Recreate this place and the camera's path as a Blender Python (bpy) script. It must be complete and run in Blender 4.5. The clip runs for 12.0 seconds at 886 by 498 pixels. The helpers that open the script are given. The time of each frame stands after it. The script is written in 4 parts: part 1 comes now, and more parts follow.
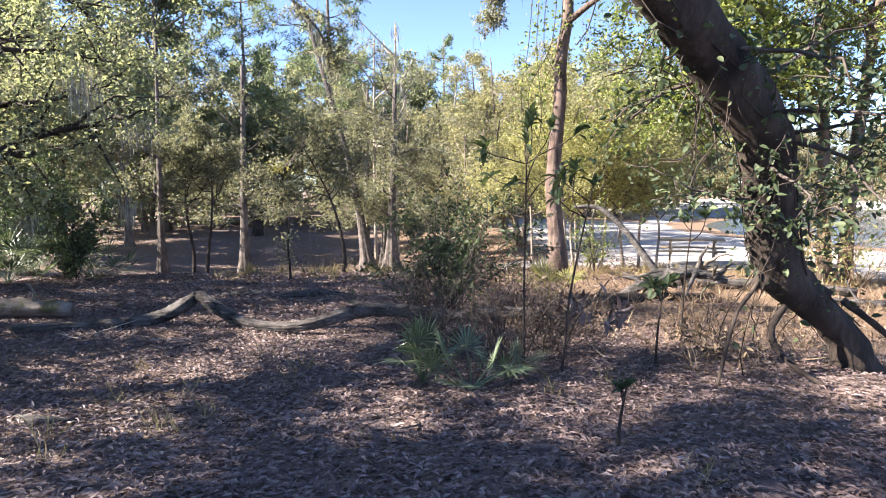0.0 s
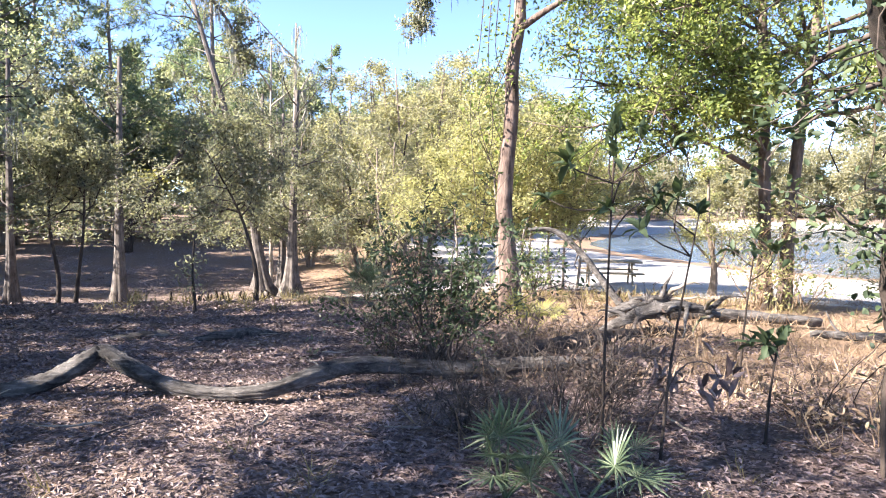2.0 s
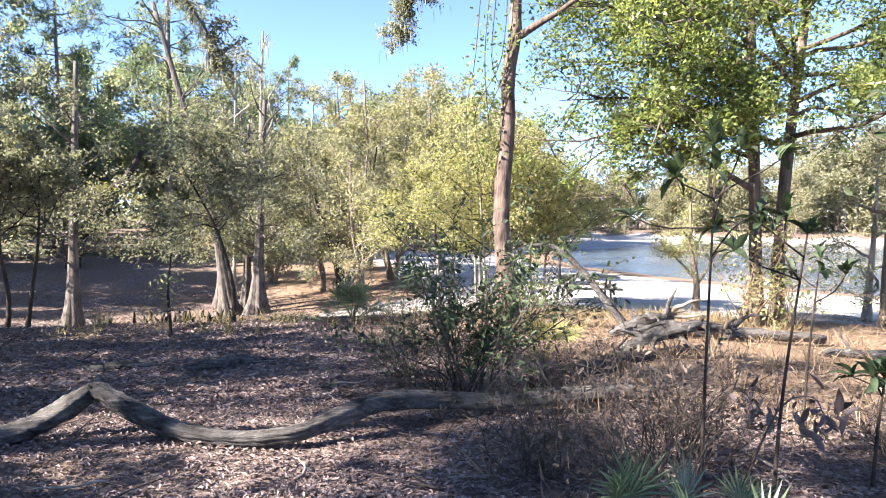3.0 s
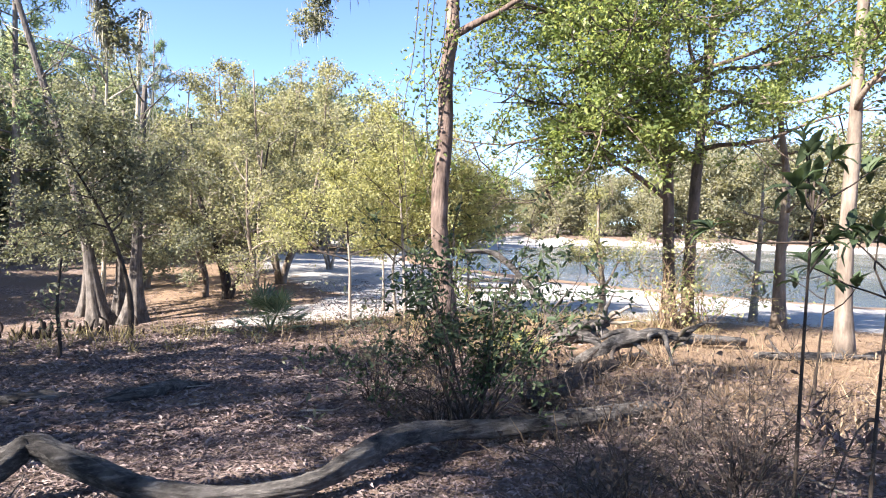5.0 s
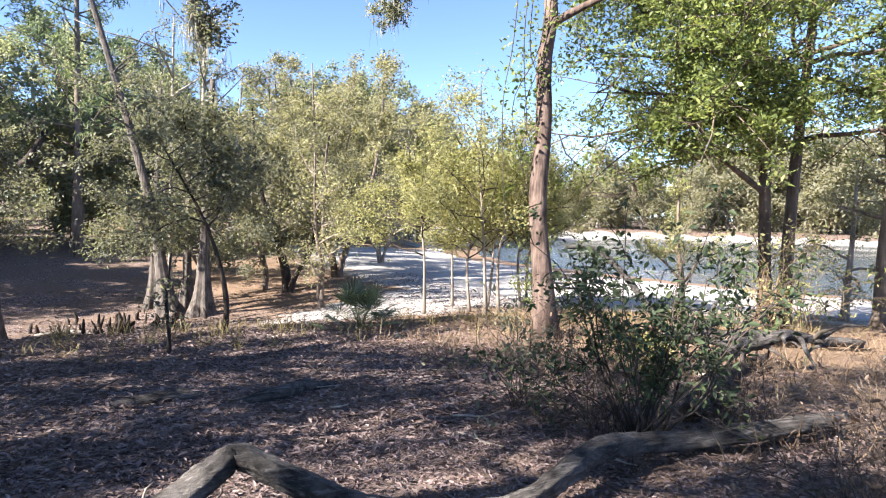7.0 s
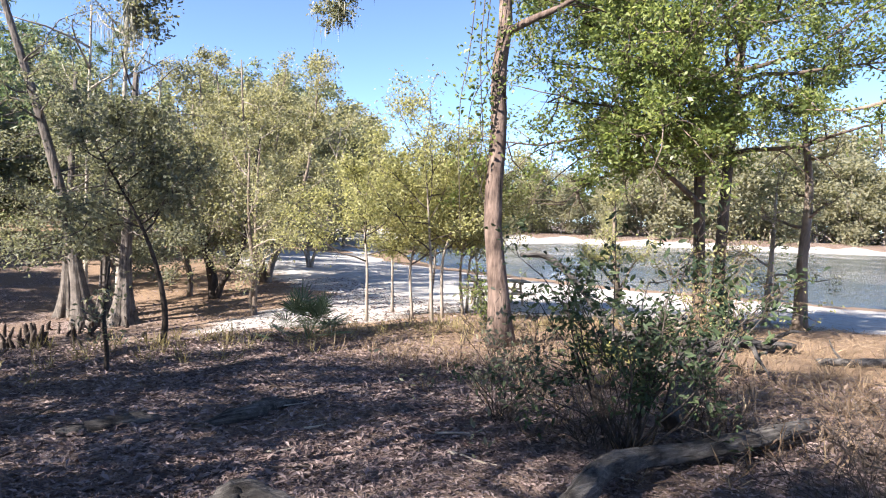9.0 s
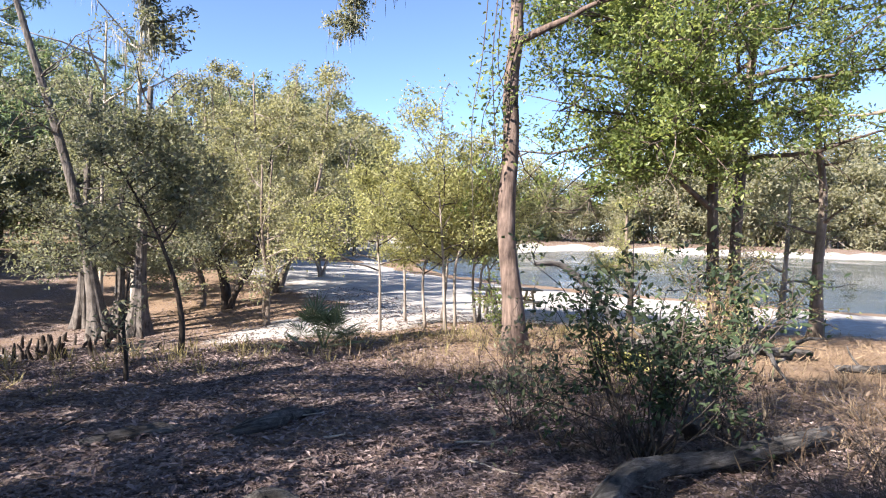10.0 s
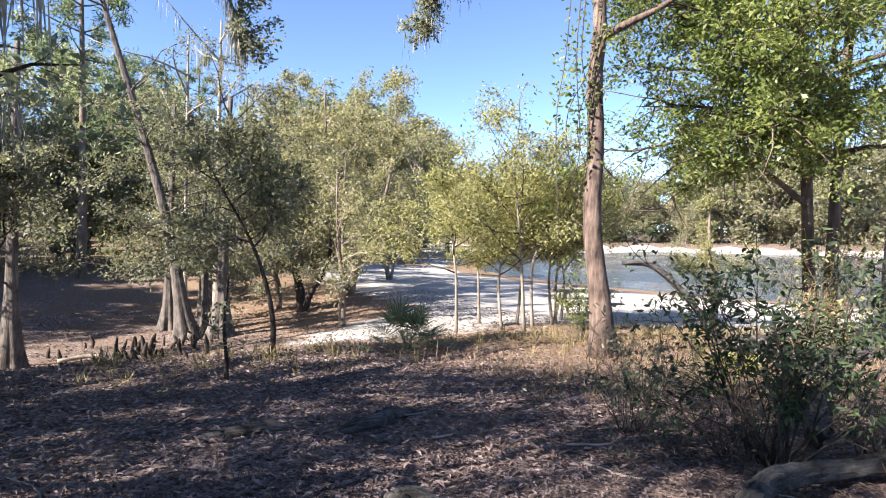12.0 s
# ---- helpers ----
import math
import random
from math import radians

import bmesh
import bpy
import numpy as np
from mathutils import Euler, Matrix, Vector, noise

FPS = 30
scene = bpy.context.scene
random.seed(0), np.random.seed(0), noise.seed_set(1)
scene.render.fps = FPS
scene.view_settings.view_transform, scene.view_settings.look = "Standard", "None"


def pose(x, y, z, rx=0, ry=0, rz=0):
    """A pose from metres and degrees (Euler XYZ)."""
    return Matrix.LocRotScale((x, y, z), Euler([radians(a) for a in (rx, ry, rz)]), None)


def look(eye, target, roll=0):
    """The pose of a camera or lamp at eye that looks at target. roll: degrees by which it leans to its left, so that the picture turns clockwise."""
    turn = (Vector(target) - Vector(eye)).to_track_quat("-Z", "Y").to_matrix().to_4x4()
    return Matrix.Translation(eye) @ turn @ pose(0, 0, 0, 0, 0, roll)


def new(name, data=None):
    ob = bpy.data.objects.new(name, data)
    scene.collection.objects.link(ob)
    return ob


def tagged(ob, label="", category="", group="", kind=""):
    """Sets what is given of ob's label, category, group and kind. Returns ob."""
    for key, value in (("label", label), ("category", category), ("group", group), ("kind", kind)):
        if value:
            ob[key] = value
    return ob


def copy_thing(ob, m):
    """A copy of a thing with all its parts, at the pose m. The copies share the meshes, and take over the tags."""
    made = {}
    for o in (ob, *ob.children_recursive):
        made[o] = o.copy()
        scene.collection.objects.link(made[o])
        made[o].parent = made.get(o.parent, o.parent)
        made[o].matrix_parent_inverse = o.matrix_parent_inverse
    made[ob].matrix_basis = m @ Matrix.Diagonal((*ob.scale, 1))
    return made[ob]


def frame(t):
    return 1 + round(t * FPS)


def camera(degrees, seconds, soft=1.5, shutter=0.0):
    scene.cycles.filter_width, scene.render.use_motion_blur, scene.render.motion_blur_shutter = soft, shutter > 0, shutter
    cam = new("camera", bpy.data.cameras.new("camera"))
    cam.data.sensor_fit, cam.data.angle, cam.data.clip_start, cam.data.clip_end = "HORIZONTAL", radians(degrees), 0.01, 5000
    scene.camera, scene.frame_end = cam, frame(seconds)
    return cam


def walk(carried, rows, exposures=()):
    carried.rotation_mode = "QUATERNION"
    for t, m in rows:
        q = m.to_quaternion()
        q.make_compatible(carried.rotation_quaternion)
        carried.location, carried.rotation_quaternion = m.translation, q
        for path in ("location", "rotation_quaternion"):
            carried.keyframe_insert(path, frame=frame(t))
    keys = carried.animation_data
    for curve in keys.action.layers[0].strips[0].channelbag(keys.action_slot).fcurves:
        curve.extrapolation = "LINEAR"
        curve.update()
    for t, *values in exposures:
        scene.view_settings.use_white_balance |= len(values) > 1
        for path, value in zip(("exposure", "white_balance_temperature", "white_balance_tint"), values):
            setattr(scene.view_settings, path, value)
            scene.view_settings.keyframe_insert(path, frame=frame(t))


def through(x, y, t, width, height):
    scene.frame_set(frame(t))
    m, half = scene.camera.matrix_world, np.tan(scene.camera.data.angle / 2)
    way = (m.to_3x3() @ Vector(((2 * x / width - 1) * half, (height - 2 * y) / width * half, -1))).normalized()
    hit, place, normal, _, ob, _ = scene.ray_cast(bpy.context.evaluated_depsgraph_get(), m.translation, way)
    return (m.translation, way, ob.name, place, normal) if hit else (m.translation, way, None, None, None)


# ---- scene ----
cam = camera(70.7, 12.0, soft=1.1)
PATH = [
    (0.0, (0.332, 0.387, 1.314), (0.23, 2.375, 1.122), -0.79),
    (0.5, (0.071, 0.768, 1.309), (-0.018, 2.75, 1.061), -0.87),
    (1.0, (-0.193, 1.155, 1.34), (-0.16, 3.142, 1.11), -0.47),
    (1.5, (-0.508, 1.523, 1.38), (-0.313, 3.504, 1.191), 0.16),
    (2.0, (-0.801, 1.848, 1.375), (-0.507, 3.821, 1.229), 0.44),
    (2.5, (-1.099, 2.185, 1.372), (-0.725, 4.147, 1.266), 0.5),
    (3.0, (-1.396, 2.466, 1.386), (-0.954, 4.414, 1.286), 0.55),
    (3.5, (-1.58, 2.836, 1.379), (-1.026, 4.754, 1.257), 0.93),
    (3.7, (-1.668, 2.946, 1.376), (-1.059, 4.846, 1.246), 1.06),
    (5.3, (-2.306, 3.432, 1.413), (-1.461, 5.243, 1.332), 1.51),
    (5.5, (-2.348, 3.516, 1.399), (-1.513, 5.331, 1.326), 1.5),
    (6.0, (-2.47, 3.744, 1.385), (-1.694, 5.585, 1.287), 1.37),
    (6.5, (-2.78, 3.842, 1.406), (-2.035, 5.695, 1.291), 1.55),
    (6.7, (-2.888, 3.888, 1.407), (-2.154, 5.745, 1.293), 1.54),
    (8.3, (-3.491, 4.362, 1.452), (-2.616, 6.157, 1.344), 1.92),
    (8.5, (-3.477, 4.351, 1.459), (-2.579, 6.135, 1.359), 2.04),
    (9.0, (-3.437, 4.349, 1.457), (-2.468, 6.096, 1.359), 2.17),
    (9.5, (-3.458, 4.343, 1.451), (-2.479, 6.085, 1.358), 2.08),
    (10.0, (-3.512, 4.348, 1.463), (-2.57, 6.111, 1.392), 1.66),
    (10.5, (-3.578, 4.385, 1.447), (-2.678, 6.17, 1.382), 1.34),
    (11.0, (-3.567, 4.528, 1.436), (-2.704, 6.332, 1.369), 1.02),
    (11.5, (-3.667, 4.572, 1.423), (-2.837, 6.391, 1.371), 0.9),
    (12.0, (-3.829, 4.548, 1.423), (-3.058, 6.393, 1.357), 0.86),
]
EXPOSURES = [(0.0, 2.6, 6450, 14), (1.0, 2.95, 6400, 14), (2.5, 2.9, 6250, 13), (3.7, 2.65, 6200, 12), (5.5, 2.55, 6200, 12), (6.7, 2.45, 6200, 12), (8.5, 2.3, 6200, 12), (12.0, 2.2, 6250, 12)]
walk(cam, [(t, look(eye, target, roll)) for t, eye, target, roll in PATH], EXPOSURES)

# ---- light ----
SUN_TO = Vector((-0.97, -0.14, 0.0)).normalized()
SUN_UP = radians(34)
world = bpy.data.worlds.new("sky")
scene.world = world
world.use_nodes = True
wn = world.node_tree.nodes
sky = wn.new("ShaderNodeTexSky")
sky.sky_type = "NISHITA"
sky.sun_disc = False
sky.sun_elevation = SUN_UP
sky.sun_rotation = math.atan2(SUN_TO.x, SUN_TO.y)
sky.air_density, sky.dust_density, sky.ozone_density = 0.8, 0.0, 1.15
sky.altitude = 6000
world.node_tree.links.new(sky.outputs[0], wn["Background"].inputs[0])
wn["Background"].inputs[1].default_value = 0.10
sun = new("sun", bpy.data.lights.new("sun", "SUN"))
sun.data.energy, sun.data.angle, sun.data.color = 5.0, radians(0.55), (1.0, 0.91, 0.78)
sun_from = SUN_TO * math.cos(SUN_UP) + Vector((0, 0, math.sin(SUN_UP)))
sun.matrix_world = look(sun_from * 60, (0, 0, 0))


# ---- materials ----
def nodes_of(name):
    m = bpy.data.materials.new(name)
    m.use_nodes = True
    return m, m.node_tree.nodes, m.node_tree.links, m.node_tree.nodes["Principled BSDF"]


def ramp(n, stops):
    r = n.new("ShaderNodeValToRGB")
    while len(r.color_ramp.elements) < len(stops):
        r.color_ramp.elements.new(0.5)
    for e, (p, c) in zip(r.color_ramp.elements, stops):
        e.position, e.color = p, (*c, 1)
    return r


def noise_tex(n, l, scale, detail=5, rough=0.6, vec=None):
    t = n.new("ShaderNodeTexNoise")
    t.inputs["Scale"].default_value, t.inputs["Detail"].default_value, t.inputs["Roughness"].default_value = scale, detail, rough
    if vec:
        l.new(vec, t.inputs["Vector"])
    return t


def coords(n, l, scale=(1, 1, 1), kind="Object"):
    c, m = n.new("ShaderNodeTexCoord"), n.new("ShaderNodeMapping")
    m.inputs["Scale"].default_value = scale
    l.new(c.outputs[kind], m.inputs["Vector"])
    return m.outputs["Vector"]


def mixed(n, l, fac, a, b, mode="MIX"):
    x = n.new("ShaderNodeMix")
    x.data_type, x.blend_type = "RGBA", mode
    for s, v in (("Factor", fac), ("A", a), ("B", b)):
        sock = next(i for i in x.inputs if i.name == s and i.enabled)
        if isinstance(v, (int, float)):
            sock.default_value = v
        elif isinstance(v, tuple):
            sock.default_value = (*v, 1)
        else:
            l.new(v, sock)
    return next(o for o in x.outputs if o.enabled)


def bump(n, l, p, height, strength=0.5, dist=0.02):
    b = n.new("ShaderNodeBump")
    b.inputs["Strength"].default_value, b.inputs["Distance"].default_value = strength, dist
    l.new(height, b.inputs["Height"])
    l.new(b.outputs[0], p.inputs["Normal"])


def leaf_mat(name, c1, c2, c3, rough=0.5, through=0.35, patch=0.6):
    """Leaves: each leaf its own tone, broad drifts of tone over the crown, light that comes through."""
    m, n, l, p = nodes_of(name)
    geo = n.new("ShaderNodeNewGeometry")
    drift = noise_tex(n, l, 1.1, 3, 0.6, coords(n, l))
    mul = n.new("ShaderNodeMath")
    mul.operation = "MULTIPLY_ADD"
    l.new(drift.outputs[0], mul.inputs[0])
    mul.inputs[1].default_value = patch * 1.4
    sub = n.new("ShaderNodeMath")
    sub.operation = "MULTIPLY_ADD"
    l.new(geo.outputs["Random Per Island"], sub.inputs[0])
    sub.inputs[1].default_value, sub.inputs[2].default_value = 1 - patch * 0.55, -patch * 0.42
    l.new(sub.outputs[0], mul.inputs[2])
    r = ramp(n, [(0.05, c1), (0.5, c2), (0.95, c3)])
    l.new(mul.outputs[0], r.inputs[0])
    l.new(r.outputs[0], p.inputs["Base Color"])
    p.inputs["Roughness"].default_value = rough
    tr, mx = n.new("ShaderNodeBsdfTranslucent"), n.new("ShaderNodeMixShader")
    lighter = mixed(n, l, 1.0, r.outputs[0], (1.18, 1.18, 0.82), "MULTIPLY")
    l.new(lighter, tr.inputs[0])
    mx.inputs[0].default_value = through
    l.new(p.outputs[0], mx.inputs[1])
    l.new(tr.outputs[0], mx.inputs[2])
    l.new(mx.outputs[0], n["Material Output"].inputs[0])
    return m


def bark_mat(name, dark, mid, light, stretch=(1, 1, 0.22), scale=9.0, depth=0.02, moss=None):
    m, n, l, p = nodes_of(name)
    v = coords(n, l, stretch)
    a = noise_tex(n, l, scale, 8, 0.68, v)
    b = noise_tex(n, l, scale * 0.16, 4, 0.6, coords(n, l))
    r = ramp(n, [(0.37, dark), (0.5, mid), (0.63, light)])
    l.new(a.outputs[0], r.inputs[0])
    col = mixed(n, l, 0.45, r.outputs[0], ramp_over(n, l, b, [(0.35, dark), (0.62, light)]))
    if moss:
        c = noise_tex(n, l, 2.3, 5, 0.7, coords(n, l))
        k = ramp(n, [(0.52, (0, 0, 0)), (0.62, (1, 1, 1))])
        l.new(c.outputs[0], k.inputs[0])
        col = mixed(n, l, k.outputs[0], col, moss)
    l.new(col, p.inputs["Base Color"])
    p.inputs["Roughness"].default_value = 0.9
    p.inputs["Specular IOR Level"].default_value = 0.25
    bump(n, l, p, a.outputs[0], 0.9, depth)
    return m


def ramp_over(n, l, tex, stops):
    r = ramp(n, stops)
    l.new(tex.outputs[0], r.inputs[0])
    return r.outputs[0]


OAK_LEAF = leaf_mat("oak_leaves", (0.065, 0.096, 0.033), (0.165, 0.208, 0.07), (0.33, 0.355, 0.125), 0.42, 0.58)
OLIVE_LEAF = leaf_mat("olive_leaves", (0.14, 0.138, 0.085), (0.25, 0.24, 0.145), (0.38, 0.36, 0.205), 0.65, 0.5)
GREY_LEAF = leaf_mat("grey_green_leaves", (0.085, 0.092, 0.068), (0.175, 0.18, 0.128), (0.29, 0.285, 0.19), 0.6, 0.48)
YELLOW_LEAF = leaf_mat("yellow_green_leaves", (0.18, 0.185, 0.09), (0.30, 0.295, 0.14), (0.43, 0.41, 0.20), 0.65, 0.52)
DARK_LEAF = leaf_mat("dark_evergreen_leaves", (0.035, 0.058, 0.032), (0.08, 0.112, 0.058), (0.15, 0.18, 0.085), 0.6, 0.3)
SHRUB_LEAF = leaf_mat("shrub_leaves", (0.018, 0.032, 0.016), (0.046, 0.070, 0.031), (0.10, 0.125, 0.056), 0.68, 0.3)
FOREST_LEAF = leaf_mat("forest_leaves", (0.10, 0.122, 0.082), (0.21, 0.235, 0.155), (0.36, 0.36, 0.225), 0.65, 0.52)
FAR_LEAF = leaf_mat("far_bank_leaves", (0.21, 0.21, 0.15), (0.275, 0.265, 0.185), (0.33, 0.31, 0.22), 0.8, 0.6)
NEEDLE = leaf_mat("pine_needles", (0.06, 0.095, 0.055), (0.13, 0.175, 0.095), (0.22, 0.25, 0.135), 0.55, 0.48)
MOSS = leaf_mat("spanish_moss", (0.13, 0.125, 0.105), (0.23, 0.22, 0.185), (0.34, 0.32, 0.26), 0.9, 0.12)
FROND = leaf_mat("palmetto_fronds", (0.045, 0.068, 0.038), (0.10, 0.135, 0.075), (0.22, 0.25, 0.16), 0.4, 0.3)
FROND_DRY = leaf_mat("palmetto_fronds_yellow", (0.16, 0.16, 0.05), (0.28, 0.27, 0.08), (0.38, 0.33, 0.13), 0.45, 0.35)
DEAD_LEAF = leaf_mat("dead_leaves", (0.046, 0.030, 0.028), (0.142, 0.098, 0.092), (0.33, 0.255, 0.238), 0.65, 0.08, 0.5)
BRUSH_LEAF = leaf_mat("withered_brush_leaves", (0.035, 0.024, 0.018), (0.08, 0.054, 0.040), (0.15, 0.105, 0.078), 0.7, 0.15, 0.4)
STRAW = leaf_mat("dry_straw", (0.09, 0.056, 0.036), (0.195, 0.132, 0.083), (0.33, 0.25, 0.165), 0.7, 0.2, 0.4)
GRASS = leaf_mat("dry_grass", (0.09, 0.075, 0.03), (0.19, 0.155, 0.07), (0.33, 0.27, 0.13), 0.7, 0.25)
BARK = bark_mat("grey_brown_bark", (0.055, 0.042, 0.034), (0.13, 0.10, 0.08), (0.24, 0.195, 0.16))
BARK_OAK = bark_mat("oak_bark", (0.03, 0.023, 0.019), (0.085, 0.064, 0.052), (0.18, 0.14, 0.115))
BARK_RED = bark_mat("reddish_bark", (0.028, 0.019, 0.016), (0.088, 0.060, 0.050), (0.20, 0.146, 0.120), (1, 1, 0.12), 17.0, 0.035)
BARK_DARK = bark_mat("dark_bark", (0.010, 0.008, 0.007), (0.032, 0.024, 0.020), (0.085, 0.065, 0.053), (1, 1, 0.3), 8.0, 0.03)
BARK_PALE = bark_mat("pale_grey_bark", (0.09, 0.072, 0.06), (0.20, 0.165, 0.14), (0.36, 0.31, 0.265))
BARK_CYPRESS = bark_mat("cypress_bark", (0.025, 0.021, 0.019), (0.08, 0.067, 0.06), (0.18, 0.155, 0.138), (1, 1, 0.06), 26.0, 0.03)
DEADWOOD = bark_mat("weathered_wood", (0.035, 0.029, 0.026), (0.12, 0.098, 0.084), (0.27, 0.23, 0.20), (0.12, 1, 1), 10.0, 0.02, (0.07, 0.07, 0.035))
DEADWOOD_X = bark_mat("weathered_log", (0.010, 0.009, 0.0085), (0.040, 0.035, 0.033), (0.17, 0.155, 0.145), (0.08, 1, 1), 34.0, 0.03)
GREY_WOOD = bark_mat("bleached_wood", (0.10, 0.085, 0.07), (0.26, 0.225, 0.185), (0.44, 0.39, 0.33), (0.3, 1, 0.3), 10.0)
TWIG = bark_mat("twig_bark", (0.022, 0.017, 0.014), (0.055, 0.043, 0.037), (0.12, 0.098, 0.085), (1, 1, 0.3), 14.0, 0.004)
PLANK = bark_mat("table_planks", (0.22, 0.16, 0.10), (0.36, 0.28, 0.185), (0.48, 0.39, 0.27), (0.2, 1, 1), 12.0, 0.004)


def ground_mat():
    """Leaf litter and bare earth, pale river sand where the sheet's sand value says so, pine straw on the bank."""
    m, n, l, p = nodes_of("forest_floor")
    v = coords(n, l)
    vor = n.new("ShaderNodeTexVoronoi")
    vor.inputs["Scale"].default_value = 26
    warp = noise_tex(n, l, 6, 3, 0.6, v)
    add = n.new("ShaderNodeVectorMath")
    add.operation = "MULTIPLY_ADD"
    l.new(warp.outputs["Color"], add.inputs[0])
    add.inputs[1].default_value = (0.16, 0.16, 0.16)
    l.new(v, add.inputs[2])
    l.new(add.outputs[0], vor.inputs["Vector"])
    tone = n.new("ShaderNodeSeparateColor")
    l.new(vor.outputs["Color"], tone.inputs[0])
    litter = ramp(n, [(0.05, (0.038, 0.028, 0.026)), (0.45, (0.122, 0.09, 0.084)), (0.8, (0.215, 0.165, 0.153)), (1.0, (0.35, 0.285, 0.265))])
    l.new(tone.outputs[0], litter.inputs[0])
    fine = noise_tex(n, l, 45, 5, 0.7, v)
    earth = ramp(n, [(0.3, (0.07, 0.048, 0.037)), (0.7, (0.23, 0.165, 0.125))])
    l.new(fine.outputs[0], earth.inputs[0])
    broad = noise_tex(n, l, 0.55, 6, 0.65, v)
    k = ramp(n, [(0.42, (0, 0, 0)), (0.62, (1, 1, 1))])
    l.new(broad.outputs[0], k.inputs[0])
    floor_col = mixed(n, l, k.outputs[0], litter.outputs[0], earth.outputs[0])
    straw_at, sand_at = n.new("ShaderNodeAttribute"), n.new("ShaderNodeAttribute")
    straw_at.attribute_name, sand_at.attribute_name = "straw", "sand"
    straw = ramp(n, [(0.25, (0.095, 0.060, 0.040)), (0.5, (0.20, 0.135, 0.088)), (0.75, (0.33, 0.24, 0.165))])
    l.new(fine.outputs[0], straw.inputs[0])
    floor_col = mixed(n, l, straw_at.outputs["Fac"], floor_col, straw.outputs[0])
    sand = ramp(n, [(0.30, (0.20, 0.17, 0.15)), (0.45, (0.33, 0.31, 0.29)), (0.72, (0.44, 0.42, 0.40))])
    grain = noise_tex(n, l, 3.0, 8, 0.7, v)
    l.new(grain.outputs[0], sand.inputs[0])
    edge = n.new("ShaderNodeMath")
    edge.operation = "MULTIPLY_ADD"
    ragged = noise_tex(n, l, 0.9, 7, 0.7, v)
    l.new(ragged.outputs[0], edge.inputs[0])
    edge.inputs[1].default_value = 1.5
    l.new(sand_at.outputs["Fac"], edge.inputs[2])
    cut = ramp(n, [(0.0, (0, 0, 0)), (1.0, (1, 1, 1))])
    cut.color_ramp.elements[0].position, cut.color_ramp.elements[1].position = 0.48, 0.58
    half = n.new("ShaderNodeMath")
    half.operation = "MULTIPLY"
    half.inputs[1].default_value = 0.4
    l.new(edge.outputs[0], half.inputs[0])
    l.new(half.outputs[0], cut.inputs[0])
    col = mixed(n, l, cut.outputs[0], floor_col, sand.outputs[0])
    l.new(col, p.inputs["Base Color"])
    p.inputs["Roughness"].default_value = 0.95
    p.inputs["Specular IOR Level"].default_value = 0.2
    h = mixed(n, l, 0.5, vor.outputs["Distance"], fine.outputs[0])
    bump(n, l, p, h, 0.8, 0.03)
    return m


def water_mat():
    m, n, l, p = nodes_of("river_water")
    v = coords(n, l, (1, 1, 1))
    a, b = noise_tex(n, l, 1.6, 4, 0.6, v), noise_tex(n, l, 0.12, 3, 0.5, v)
    p.inputs["Base Color"].default_value = (0.055, 0.07, 0.075, 1)
    p.inputs["Roughness"].default_value = 0.12
    p.inputs["IOR"].default_value = 1.33
    l.new(ramp_over(n, l, b, [(0.35, (0.06, 0.06, 0.06)), (0.65, (0.2, 0.2, 0.2))]), p.inputs["Roughness"])
    bump(n, l, p, a.outputs[0], 0.7, 0.15)
    return m


GROUND, WATER = ground_mat(), water_mat()


# ---- mesh helpers ----
def quad_mesh(name, V, F, smooth=True):
    V, F = np.asarray(V, np.float32), np.asarray(F, np.int32)
    me = bpy.data.meshes.new(name)
    me.vertices.add(len(V))
    me.vertices.foreach_set("co", V.ravel())
    me.loops.add(len(F) * 4)
    me.loops.foreach_set("vertex_index", F.ravel())
    me.polygons.add(len(F))
    me.polygons.foreach_set("loop_start", np.arange(len(F), dtype=np.int32) * 4)
    me.polygons.foreach_set("use_smooth", np.full(len(F), smooth))
    me.update(calc_edges=True)
    return me


class Geo:
    """Vertices and four-sided faces gathered for one mesh."""

    def __init__(self):
        self.V, self.F, self.n = [], [], 0

    def add(self, VF):
        V, F = VF
        self.V.append(np.asarray(V)), self.F.append(np.asarray(F) + self.n)
        self.n += len(V)
        return self

    def mesh(self, name, smooth=True):
        return quad_mesh(name, np.concatenate(self.V), np.concatenate(self.F), smooth)


def part(name, geo, material, parent, label="", smooth=True):
    me = geo if isinstance(geo, bpy.types.Mesh) else geo.mesh(name, smooth)
    if not me.materials:
        me.materials.append(material)
    ob = new(name, me)
    ob.parent = parent
    return tagged(ob, label)


def thing(name, at, label, category, group="", kind="", turn=0):
    ob = new(name)
    ob.empty_display_size = 0.2
    ob.matrix_world = pose(*at, 0, 0, turn)
    return tagged(ob, label, category, group, kind)


def single(name, geo, material, label, category, group="", kind="", at=(0, 0, 0), smooth=True):
    me = geo.mesh(name, smooth)
    me.materials.append(material)
    ob = new(name, me)
    ob.matrix_world = pose(*at)
    return tagged(ob, label, category, group, kind)


